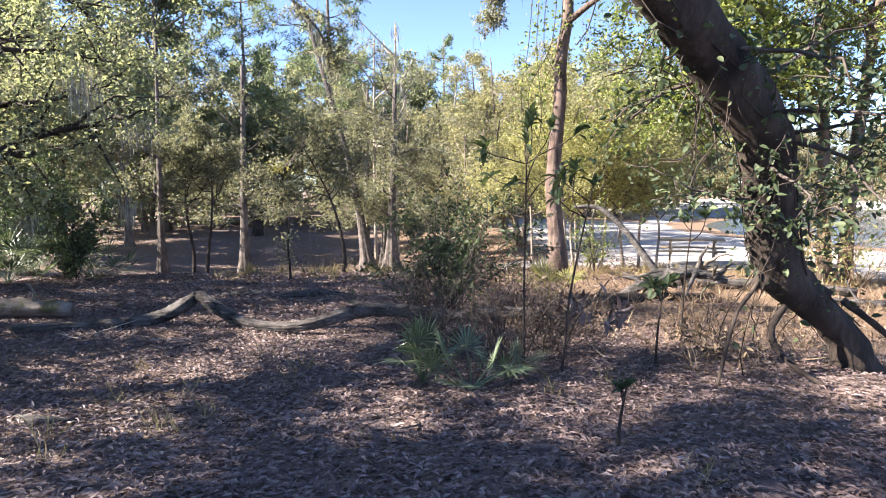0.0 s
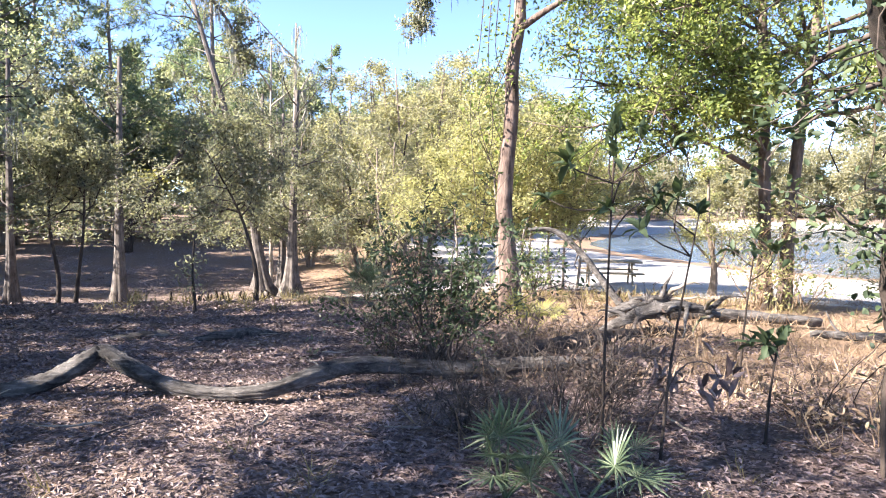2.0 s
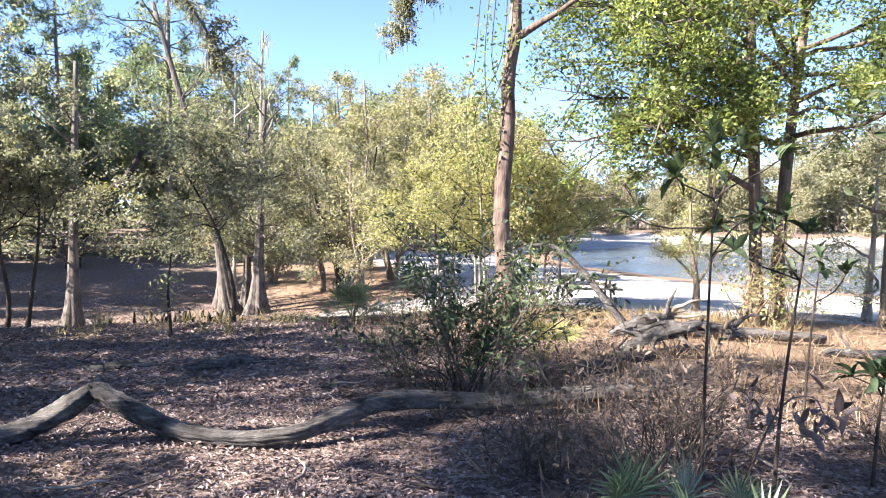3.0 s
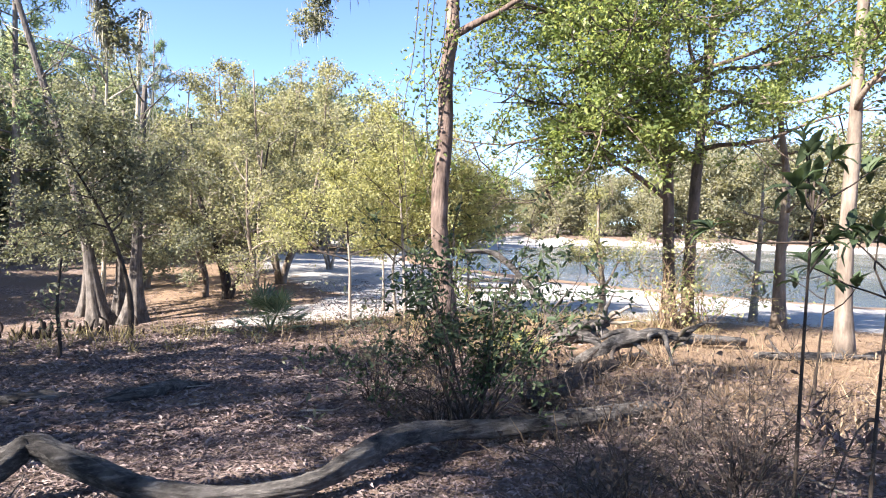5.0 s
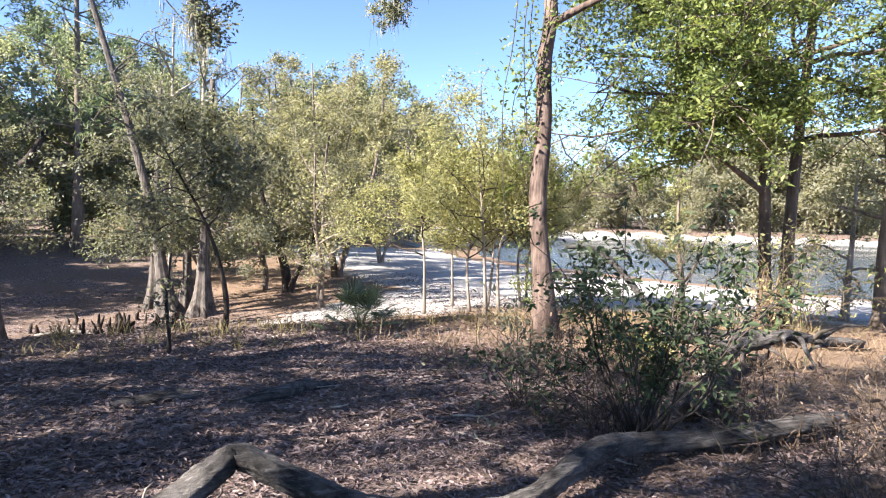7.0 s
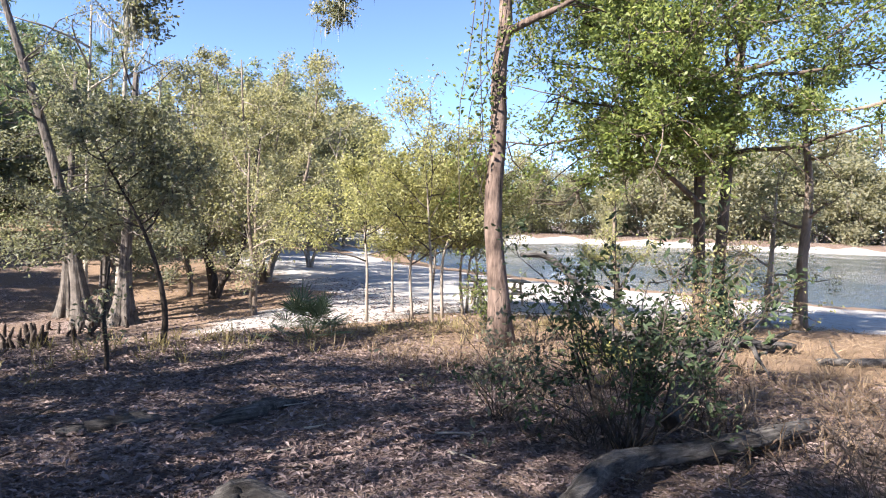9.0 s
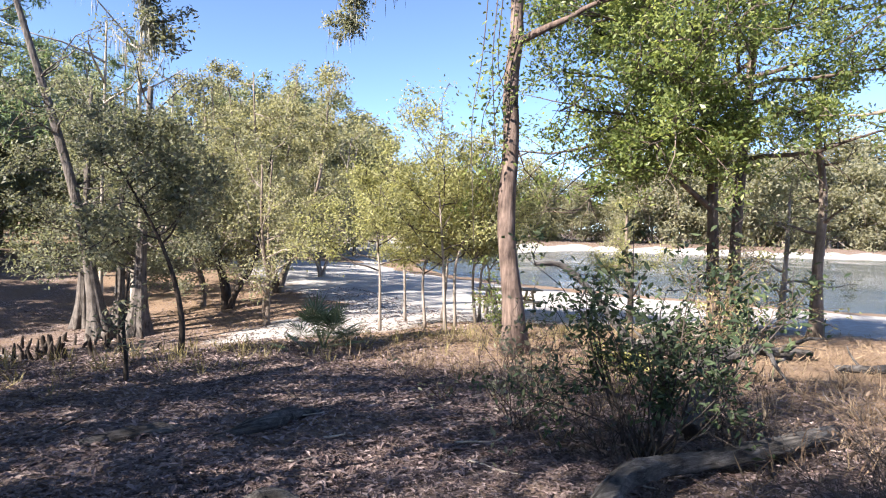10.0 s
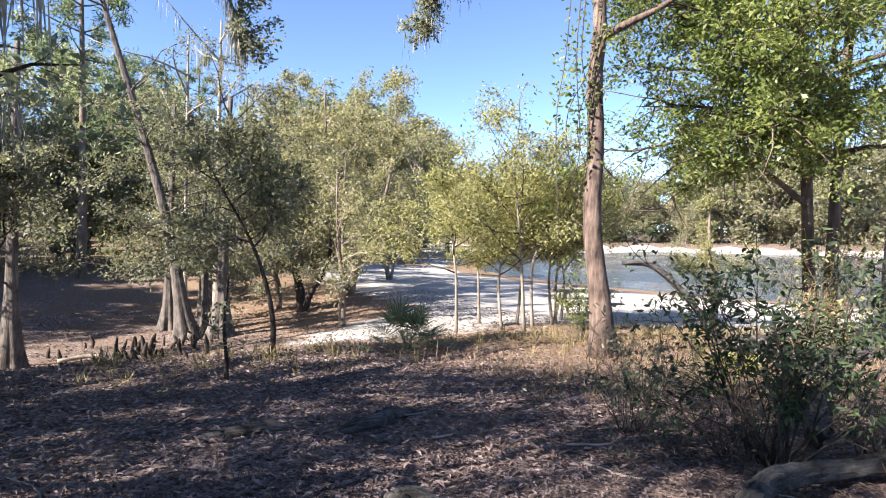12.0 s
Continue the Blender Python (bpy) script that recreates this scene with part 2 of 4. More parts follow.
def curve(P, n):
    """A smooth line of n points through the points P."""
    P = np.asarray(P, float)
    if len(P) == 2:
        return P[0] + (P[1] - P[0]) * np.linspace(0, 1, n)[:, None]
    E = np.vstack([2 * P[0] - P[1], P, 2 * P[-1] - P[-2]])
    s = np.linspace(0, len(P) - 1 - 1e-6, n)
    i = s.astype(int)
    t = (s - i)[:, None]
    a, b, c, d = E[i], E[i + 1], E[i + 2], E[i + 3]
    return 0.5 * (2 * b + (c - a) * t + (2 * a - 5 * b + 4 * c - d) * t**2 + (3 * b - a - 3 * c + d) * t**3)


def tube(P, R, sides=7, rough=0.0, rng=None, flutes=None, closed=True):
    """A round limb along P with the radii R; rough makes it uneven; flutes(i, angles) gives a factor to the radius."""
    P, R = np.asarray(P, float), np.asarray(R, float)
    if closed:
        P = np.vstack([P[:1], P, P[-1:]])
        R = np.concatenate([[0.001], R, [0.0005]])
    T = np.gradient(P, axis=0)
    T[0], T[-1] = P[2] - P[1] if closed else T[0], P[-2] - P[-3] if closed else T[-1]
    T /= np.linalg.norm(T, axis=1)[:, None] + 1e-9
    ref = np.array([1.0, 0.0, 0.0]) if abs(T[0][0]) < 0.8 else np.array([0.0, 1.0, 0.0])
    X = []
    for t in T:
        ref = ref - t * (ref @ t)
        ref = ref / (np.linalg.norm(ref) + 1e-9)
        X.append(ref)
    X = np.array(X)
    Y = np.cross(T, X)
    a = np.arange(sides) * 2 * np.pi / sides
    K = np.ones((len(P), sides)) * R[:, None]
    if rough and rng is not None:
        K *= 1 + rough * rng.normal(0, 1, K.shape)
    if flutes is not None:
        K *= np.array([flutes(max(i - 1, 0), a) for i in range(len(P))])
    V = P[:, None] + X[:, None] * (K * np.cos(a))[..., None] + Y[:, None] * (K * np.sin(a))[..., None]
    i, j = np.meshgrid(np.arange(len(P) - 1), np.arange(sides), indexing="ij")
    k = (j + 1) % sides
    F = np.stack([i * sides + j, i * sides + k, (i + 1) * sides + k, (i + 1) * sides + j], -1).reshape(-1, 4)
    return V.reshape(-1, 3), F


def unit(v):
    return v / (np.linalg.norm(v, axis=-1, keepdims=True) + 1e-9)


def leaves(C, size, rng, aspect=0.45, up=0.5, fold=0.25, along=None, spread=1.0):
    """One folded four-cornered leaf at each of the points C. up: how much the faces turn to the sky; along: the way they point."""
    n = len(C)
    N = rng.normal(0, 1, (n, 3))
    N[:, 2] += up * 2
    N = unit(N)
    D = rng.normal(0, spread, (n, 3))
    if along is not None:
        D = D + along
    D = unit(D - N * (D * N).sum(1, keepdims=True))
    S = np.cross(N, D)
    L = (size * rng.uniform(0.5, 1.4, n))[:, None]
    w = L * aspect * 0.5
    V = np.stack([C, C + D * L * 0.45 + S * w + N * L * fold * 0.5, C + D * L - N * L * fold * 0.3, C + D * L * 0.5 - S * w + N * L * fold * 0.5], 1)
    return V.reshape(-1, 3), np.arange(n * 4).reshape(-1, 4)


def oval_leaves(C, size, rng, aspect=0.45, up=0.5, curl=0.18):
    """Leaves with a midrib, a rounded outline and a bent tip, for plants close by."""
    n = len(C)
    N = rng.normal(0, 1, (n, 3))
    N[:, 2] += up * 2
    N = unit(N)
    D = rng.normal(0, 1, (n, 3))
    D = unit(D - N * (D * N).sum(1, keepdims=True))
    S = np.cross(N, D)
    L = (size * rng.uniform(0.55, 1.35, n))[:, None]
    w = L * aspect * 0.5
    sag = lambda f: C + D * L * f - N * L * curl * f * f
    V = np.stack([C, sag(0.3) + S * w * 0.9 + N * w * 0.3, sag(0.65) + S * w * 0.85 + N * w * 0.25, sag(1.0), sag(0.65) - S * w * 0.85 + N * w * 0.25, sag(0.3) - S * w * 0.9 + N * w * 0.3], 1)
    i = np.arange(n)[:, None] * 6
    F = np.concatenate([i + [0, 1, 2, 3], i + [0, 3, 4, 5]])
    return V.reshape(-1, 3), F


def turned(v, rng, amount):
    return unit(v + rng.normal(0, amount, 3))


def limb_line(p, d, length, rng, n=7, wander=0.22, lift=0.0):
    P, q = [np.array(p, float)], np.array(d, float)
    for _ in range(n - 1):
        q = turned(q + np.array([0, 0, lift / n]), rng, wander)
        P.append(P[-1] + q * length / (n - 1))
    return np.array(P)


def grow(rng, trunk, r0, r1, limbs=12, f0=0.35, f1=1.0, length=2.5, elev=(5, 50), twigs=7, sub=2, wander=0.2, lift=0.3, away=None, extra=(), sides=10, limb_r=0.45, rough=0.05, taper=0.5, flare=1.5):
    """Trunk and limbs of a tree, and the twigs that carry its leaves. away: a way that the limbs favour."""
    wood, boughs, ends = Geo(), [], []
    T = curve(trunk, 18)
    s = np.linspace(0, 1, 18)
    R = r0 + (r1 - r0) * s
    R = R * (1 + (flare - 1) * np.exp(-s * 16))
    wood.add(tube(T, R, sides, rough, rng))
    turn0 = rng.uniform(0, 6.28)
    for i in range(limbs + len(extra)):
        f = f0 + (f1 - f0) * (i + rng.uniform(0.1, 0.9)) / limbs
        if i >= limbs:
            f = extra[i - limbs][0]
        at = int(f * 17)
        p, r = T[at] + (T[min(at + 1, 17)] - T[at]) * (f * 17 - at), R[at]
        az, el = turn0 + i * 2.4 + rng.normal(0, 0.4), radians(rng.uniform(*elev))
        d = np.array([math.cos(az) * math.cos(el), math.sin(az) * math.cos(el), math.sin(el)])
        if away is not None:
            d = unit(d + np.array(away))
        L = length * rng.uniform(0.65, 1.2) * (1 - taper * (f - f0) / max(f1 - f0, 0.01))
        P = limb_line(p, d, L, rng, 8, wander, lift)
        if i >= limbs:
            q = np.array(extra[i - limbs][1])
            P = curve([p, p + (q - p) * 0.5 + [0, 0, 0.35], q], 8)
            L = np.linalg.norm(q - p)
        rl = max(min(r * 0.75, limb_r * r + 0.012 * L * 0.3), 0.008)
        branches = Geo().add(tube(P, np.linspace(rl, 0.006, 8), 6, 0.05, rng))
        boughs.append(branches)
        for _ in range(twigs):
            k = rng.uniform(0.25, 1.0)
            a = min(int(k * 7), 6)
            q = P[a] + (P[a + 1] - P[a]) * (k * 7 - a)
            tl = L * rng.uniform(0.18, 0.42)
            Q = limb_line(q, turned(unit(P[a + 1] - P[a]), rng, 0.75), tl, rng, 5, 0.28, lift * 0.5)
            branches.add(tube(Q, np.linspace(max(rl * 0.28, 0.005), 0.003, 5), 4))
            ends.append(Q)
            for _ in range(sub):
                b = rng.integers(1, 5)
                W = limb_line(Q[b], turned(unit(Q[b] - Q[b - 1]), rng, 0.9), tl * rng.uniform(0.3, 0.6), rng, 5, 0.3, 0)
                branches.add(tube(W, np.linspace(0.004, 0.002, 5), 3))
                ends.append(W)
    return wood, boughs, ends


def leaf_points(rng, ends, count, spread=0.1, clump=1):
    """Points for leaves along the twigs, in clumps with gaps between them."""
    E = np.array(ends)
    k = max(count // clump, 1)
    i, s = rng.integers(0, len(E), k), rng.uniform(0, 1, k) ** 0.7 * 3.99
    a = s.astype(int)
    p = E[i, a] + (E[i, a + 1] - E[i, a]) * (s - a)[:, None]
    p = np.repeat(p, clump, 0)
    return p + rng.normal(0, spread, p.shape) * [1, 1, 0.75]


def moss_strands(rng, P, count, length, spread=0.12):
    """Hanging moss: thin strands in tufts under the points P."""
    C = P[rng.integers(0, len(P), count)] + rng.normal(0, spread, (count, 3)) * [1, 1, 0.6]
    a = rng.uniform(0, 6.28, count)
    S = np.stack([np.cos(a), np.sin(a), 0 * a], -1)
    D = np.array([0, 0, -1.0]) + rng.normal(0, 0.09, (count, 3))
    L = (length * rng.uniform(0.3, 1.2, count))[:, None]
    V = np.stack([C, C + D * L * 0.4 + S * 0.008, C + D * L, C + D * L * 0.4 - S * 0.008], 1)
    return V.reshape(-1, 3), np.arange(count * 4).reshape(-1, 4)


# ---- ground and river ----
def smooth(a, b, v):
    t = np.clip((v - a) / (b - a), 0, 1)
    return t * t * (3 - 2 * t)


def shore_x(y):
    return 16.5 + np.where(y < 42, 0.016 * (42 - np.maximum(y, -10)) ** 2, 0.03 * (y - 42) ** 2)


def height(x, y):
    """The lie of the land: a bank that falls to the river, a hollow with cypresses, the far bank."""
    x, y = np.asarray(x, float), np.asarray(y, float)
    z = -0.047 * np.clip(y - 3, 0, 12) - 0.06 * np.clip(y - 15, 0, 9) + 0.02 * np.clip(y - 36, 0, 60) * (1 - smooth(-4, 12, x))
    z = z - 0.9 * np.exp(-((x + 6.5) ** 2) / 70) * smooth(13.5, 20, y) * (1 - smooth(27, 37, y)) - 0.028 * np.clip(x - 2, 0, 12)
    z = np.minimum(z, -1.7 + 0.05 * (shore_x(y) - x))
    z = np.maximum(z, -3.5)
    u = 0.56 * x + 0.83 * y
    return np.maximum(z, np.where(u > 95, np.minimum(-1.7 + (u - 101) * 0.15, -0.3), -9))


def small_relief(x, y):
    return 0.03 * np.sin(x * 1.7 + 0.8 * np.sin(y * 1.3)) * np.sin(y * 1.9 + 1.1) + 0.012 * np.sin(x * 5.3 + 2 * y) * np.sin(y * 4.7 - x)


def on_ground(x, y, sink=0.0):
    return (x, y, float(height(x, y) + small_relief(np.asarray(x), np.asarray(y))) - sink)


def sand_in(x, y):
    """How far inside the bare sand a spot lies: beyond its near edge and right of the hollow's rim."""
    near = np.interp(x, [-2.6, -1.6, -0.5, 0.6, 1.6, 3.0, 4.5, 6.0, 7.0, 9.6, 12, 20], [20.6, 19.6, 18.4, 17.1, 16.2, 17.4, 17.6, 15.6, 14.2, 12.0, 10.4, 6])
    rim = np.interp(y, [19, 20.5, 22, 23.3, 25, 27, 30, 34, 42, 50], [-2.6, -2.0, -0.4, 1.6, 3.2, 3.0, 2.5, 2.2, 1.8, 3])
    return np.minimum(y - near, x - rim)


def build_ground():
    n = 300
    s = np.linspace(-1, 1, n)
    g = np.sinh(7.6 * s) / math.sinh(7.6) * 2500
    X, Y = np.meshgrid(g + 0.5, g + 10, indexing="ij")
    near = np.exp(-((X / 60) ** 2 + ((Y - 10) / 60) ** 2))
    Z = height(X, Y) + small_relief(X, Y) * near
    i, j = np.meshgrid(np.arange(n - 1), np.arange(n - 1), indexing="ij")
    F = np.stack([i * n + j, (i + 1) * n + j, (i + 1) * n + j + 1, i * n + j + 1], -1).reshape(-1, 4)
    me = quad_mesh("ground", np.stack([X, Y, Z], -1).reshape(-1, 3), F)
    sand = np.clip(sand_in(X, Y) * 0.36 + 0.36, -1.2, 1.2)
    sand = np.where((Y > 50) & (X < 14), -1.2, sand)
    sand = np.where((shore_x(Y) - X < 3) & (Y < 60), 0.3, sand)
    u = 0.56 * X + 0.83 * Y
    sand = np.where(u > 99, np.where((u < 107) & (X > 22), 1.0, -1.2), sand)
    at = me.attributes.new("sand", "FLOAT", "POINT")
    at.data.foreach_set("value", sand.ravel().astype(np.float32))
    straw = smooth(0.0, 3.0, X + 0.25 * (Y - 10)) * smooth(6.5, 9.0, Y + 0.35 * X) * 0.9
    straw = np.maximum(straw, 0.12 * smooth(16, 20, Y))
    straw = np.where(u > 97, 0.15, straw)
    at = me.attributes.new("straw", "FLOAT", "POINT")
    at.data.foreach_set("value", straw.ravel().astype(np.float32))
    me.materials.append(GROUND)
    tagged(new("ground", me), "brown leaf-littered earth sloping down to pale river sand", "ground", kind="structure")
    W = Geo().add(([(9, -150, -1.7), (900, -150, -1.7), (900, 500, -1.7), (9, 500, -1.7)], [(0, 1, 2, 3)]))
    single("water", W, WATER, "calm grey-blue river water between sandy banks", "river", kind="structure")


build_ground()


# ---- trees ----
def tree(name, at, label, trunk, r0, r1, bark, leaf, count, size, seed, group="", aspect=0.45, spread=0.1, moss=0, moss_len=0.5, up=0.5, apart=True, clump=12, over=None, **kw):
    """A tree: an Empty at its foot with trunk, branches, crown and, where it has some, hanging moss."""
    rng = np.random.default_rng(seed)
    ob = thing(name, at, label, "tree", group)
    wood, boughs, ends = grow(rng, trunk, r0, r1, **kw)
    part("trunk", wood, bark, ob)
    set_boughs(boughs, bark if r0 > 0.05 else TWIG, ob, apart)
    if count:
        C = leaf_points(rng, ends, count, spread, clump)
        if over is not None:
            C = C[over(C)]
        part("crown", Geo().add(leaves(C, size, rng, aspect, up)), leaf, ob)
    if moss:
        P = np.concatenate([e[2:] for e in ends])
        tagged(part("moss", Geo().add(moss_strands(rng, P[rng.integers(0, len(P), max(moss // 60, 3))], moss, moss_len)), MOSS, ob, "grey hanging moss"), kind="stuff")
    return ob


def set_boughs(boughs, bark, ob, apart=True):
    """Each bough with its twigs as a part, or, on far trees, all of them as one."""
    if apart:
        for g in boughs:
            part("bough", g, bark, ob)
    else:
        g = Geo()
        for q in boughs:
            g.add((np.concatenate(q.V), np.concatenate(q.F)))
        tagged(part("branchwork", g, bark, ob), kind="stuff")


def local(points, base):
    return [tuple(np.array(p) - np.array(base)) for p in points]


# the tall reddish tree with a vine beside it
b = on_ground(1.9, 12.05, 0.05)
line = local([b, (1.84, 12.12, 0.5), (1.80, 12.28, 1.5), (1.94, 12.42, 2.8), (1.98, 12.54, 3.7), (2.12, 12.62, 4.5), (2.14, 12.68, 5.05), (2.3, 12.9, 7.5), (2.4, 13.0, 9.5)], b)
rng = np.random.default_rng(11)
tall = thing("tall_tree", b, "tall slender tree with flaking reddish-brown bark, a vine beside it", "tree")
wood, boughs, ends = grow(rng, line, 0.145, 0.085, limbs=7, f0=0.74, length=2.6, elev=(10, 55), twigs=6, sub=2, sides=14, rough=0.045, flare=1.75)
part("trunk", wood, BARK_RED, tall)
arm = Geo()
A = curve(local([(2.1, 12.55, 4.38), (2.38, 12.25, 4.56), (2.62, 12.0, 4.69), (2.93, 11.75, 4.9), (3.6, 11.3, 5.15), (4.3, 10.9, 5.6)], b), 14)
arm.add(tube(A, np.linspace(0.062, 0.02, 14), 8, 0.06, rng))
part("limb", arm, BARK_RED, tall)
for _ in range(8):
    k = rng.integers(8, 13)
    Q = limb_line(A[k], turned(unit(A[k] - A[k - 1]), rng, 0.7), 0.8, rng, 5, 0.25, 0.2)
    boughs.append(Geo().add(tube(Q, np.linspace(0.014, 0.003, 5), 4)))
    ends.append(Q)
# a long limb that droops into the clearing behind, hung with moss
D = curve(local([(2.35, 12.95, 8.4), (2.0, 14.2, 8.6), (1.6, 15.6, 7.8), (1.2, 16.5, 6.6), (0.75, 17.0, 5.5)], b), 16)
boughs.append(Geo().add(tube(D, np.linspace(0.05, 0.008, 16), 6, 0.05, rng)))
droop = []
for _ in range(16):
    Q = limb_line(D[rng.integers(11, 16)], turned(np.array([-0.4, 0.1, -0.5]), rng, 0.7), rng.uniform(0.3, 0.7), rng, 5, 0.25, -0.2)
    boughs.append(Geo().add(tube(Q, np.linspace(0.008, 0.003, 5), 4)))
    droop.append(Q)
set_boughs(boughs, BARK_RED, tall)
part("hanging_foliage", Geo().add(leaves(leaf_points(rng, droop, 2600, 0.09, 6), 0.085, rng)), GREY_LEAF, tall)
tagged(part("moss", Geo().add(moss_strands(rng, np.concatenate(droop), 260, 0.35)), MOSS, tall, "grey hanging moss"), kind="stuff")
part("crown", Geo().add(leaves(leaf_points(rng, ends, 9000, 0.09), 0.085, rng)), OAK_LEAF, tall)
vine = Geo()
ve = []
for k in range(5):
    top = np.array([0.15 - 0.28 * k * 0.5, 0.3 + rng.normal(0, 0.1), 5.6 - b[2]])
    P = curve([top, top + [-0.12, 0, -1.6], top + [-0.35 + rng.normal(0, 0.15), 0, -3.1 + rng.uniform(0, 0.8)], top + [-0.1, 0.1, -4.6 + rng.uniform(0, 1.2)]], 16)
    vine.add(tube(P, np.linspace(0.010, 0.005, 16), 5))
    ve += [P[i : i + 5] for i in range(0, 11, 1)]
vines = thing("vine", b, "thin woody vine with sparse green leaves hanging down a trunk", "vine")
part("stem", vine, TWIG, vines)
part("foliage", Geo().add(oval_leaves(leaf_points(rng, ve, 380, 0.11), 0.08, rng, 0.6)), OAK_LEAF, vines)

# the twin dark trunks whose oak crown spreads over the bank
for k, (base, pts, r, lm) in enumerate((
    ((7.0, 12.6), [(7.0, 12.7, 1.0), (6.95, 12.8, 3.2), (6.9, 12.9, 5.0), (6.8, 13.0, 8.5)], 0.125, 17),
    ((7.3, 12.45), [(7.36, 12.5, 1.1), (7.62, 12.6, 3.3), (7.9, 12.7, 5.0), (8.3, 12.8, 8.6)], 0.12, 15))):
    b = on_ground(*base, 0.05)
    tree("oak_tree", b, "slender dark-barked oak with dense small green leaves" if k == 0 else "slender dark-barked oak leaning outwards, with green leaves",
         local([b] + pts, b), r, 0.07, BARK_OAK, OAK_LEAF, 60000 if k == 0 else 30000, 0.088, 21 + k, "oaks on the river bank", limbs=lm + 4, f0=0.42, length=4.3 if k == 0 else 3.6,
         elev=(-10, 35), twigs=14, sub=3, lift=-0.1, away=(-0.8, -0.05, 0) if k == 0 else (0.1, -0.35, 0.1), taper=0.1, spread=0.12, clump=16, over=lambda C: C[:, 2] > 2.65 + 0.17 * (C[:, 0] + 3.5) + 0.45 * np.sin(3.1 * C[:, 0]) * np.sin(2.3 * C[:, 1] + 1),
         extra=((0.36, (-3.6, -0.3, 3.3)), (0.44, (-3.0, -0.9, 3.5)), (0.5, (-2.4, 0.6, 3.9)), (0.47, (-4.0, 0.2, 4.1)), (0.57, (-3.2, -0.8, 4.7)), (0.4, (-1.6, -1.0, 3.6)), (0.64, (-4.3, -0.5, 5.6)), (0.54, (-3.9, 0.7, 4.9))) if k == 0 else ())

# slim tree on the sand's edge with crooked bare branches
b = on_ground(9.5, 12.1, 0.05)
tree("slim_tree", b, "slim grey-brown tree with crooked, nearly bare branches", [(0, 0, 0), (-0.05, 0, 1.5), (0.03, 0, 3.0), (-0.12, 0.1, 4.4), (-0.05, 0.1, 5.6)], 0.13, 0.03, BARK, OLIVE_LEAF, 1800, 0.06, 31, limbs=11, f0=0.25, length=1.5, elev=(-10, 50), twigs=5, wander=0.35, lift=0.3)
b = on_ground(10.6, 13.6, 0.05)
tree("slim_tree", b, "small grey tree forking low over the sand", [(0, 0, 0), (0.03, 0, 0.8), (0.1, 0, 1.8), (0.2, 0.05, 3.2)], 0.10, 0.03, BARK_PALE, OLIVE_LEAF, 3500, 0.06, 32, limbs=9, f0=0.3, length=1.6, elev=(20, 60), twigs=6, wander=0.3)
b = on_ground(6.75, 9.0, 0.05)
tree("pale_tree", b, "straight pale-barked tree with knotty trunk", [(0, 0, 0), (0.0, 0.05, 1.5), (0.05, 0.05, 3.0), (-0.02, 0, 4.2), (0.1, 0, 7)], 0.115, 0.07, BARK, OAK_LEAF, 6000, 0.08, 33, limbs=9, f0=0.62, length=1.9, elev=(0, 50), twigs=6)
# the forked tree on the beach
b = on_ground(7.9, 15.8, 0.05)
tree("forked_tree", b, "small forked tree with pale bark and thin green crown", [(0, 0, 0), (0.04, 0, 0.5), (0.0, 0, 0.95), (-0.15, 0, 1.6), (-0.2, 0, 2.9)], 0.10, 0.03, BARK, YELLOW_LEAF, 4200, 0.06, 34, limbs=8, f0=0.3, length=1.5, elev=(30, 75), twigs=6, wander=0.2, lift=0.6)

# yellow-green thicket of thin stems
rng0 = np.random.default_rng(40)
for k in range(9):
    x, y = [(2.55, 15.5), (3.4, 16.6), (3.0, 17.3), (4.3, 17.2), (3.9, 18.2), (1.9, 17.4), (4.9, 18.0), (5.6, 18.8), (3.4, 19.3)][k]
    b = on_ground(x, y, 0.04)
    h = rng0.uniform(3.6, 4.9)
    tree("willow_sapling", b, "thin pale-stemmed sapling with fine yellow-green leaves", [(0, 0, 0), (rng0.normal(0, 0.08), 0, h * 0.3), (rng0.normal(0, 0.2), rng0.normal(0, 0.1), h * 0.55), (rng0.normal(0, 0.3), 0, h * 0.8)], 0.04, 0.008, BARK_PALE,
         YELLOW_LEAF, 9000, 0.07, 41 + k, "thicket of yellow-green saplings", limbs=15, f0=0.36, length=1.8, elev=(10, 60), twigs=7, sub=2, wander=0.16, lift=0.25, taper=0.35, aspect=0.42, spread=0.13, clump=9, flare=1.2)

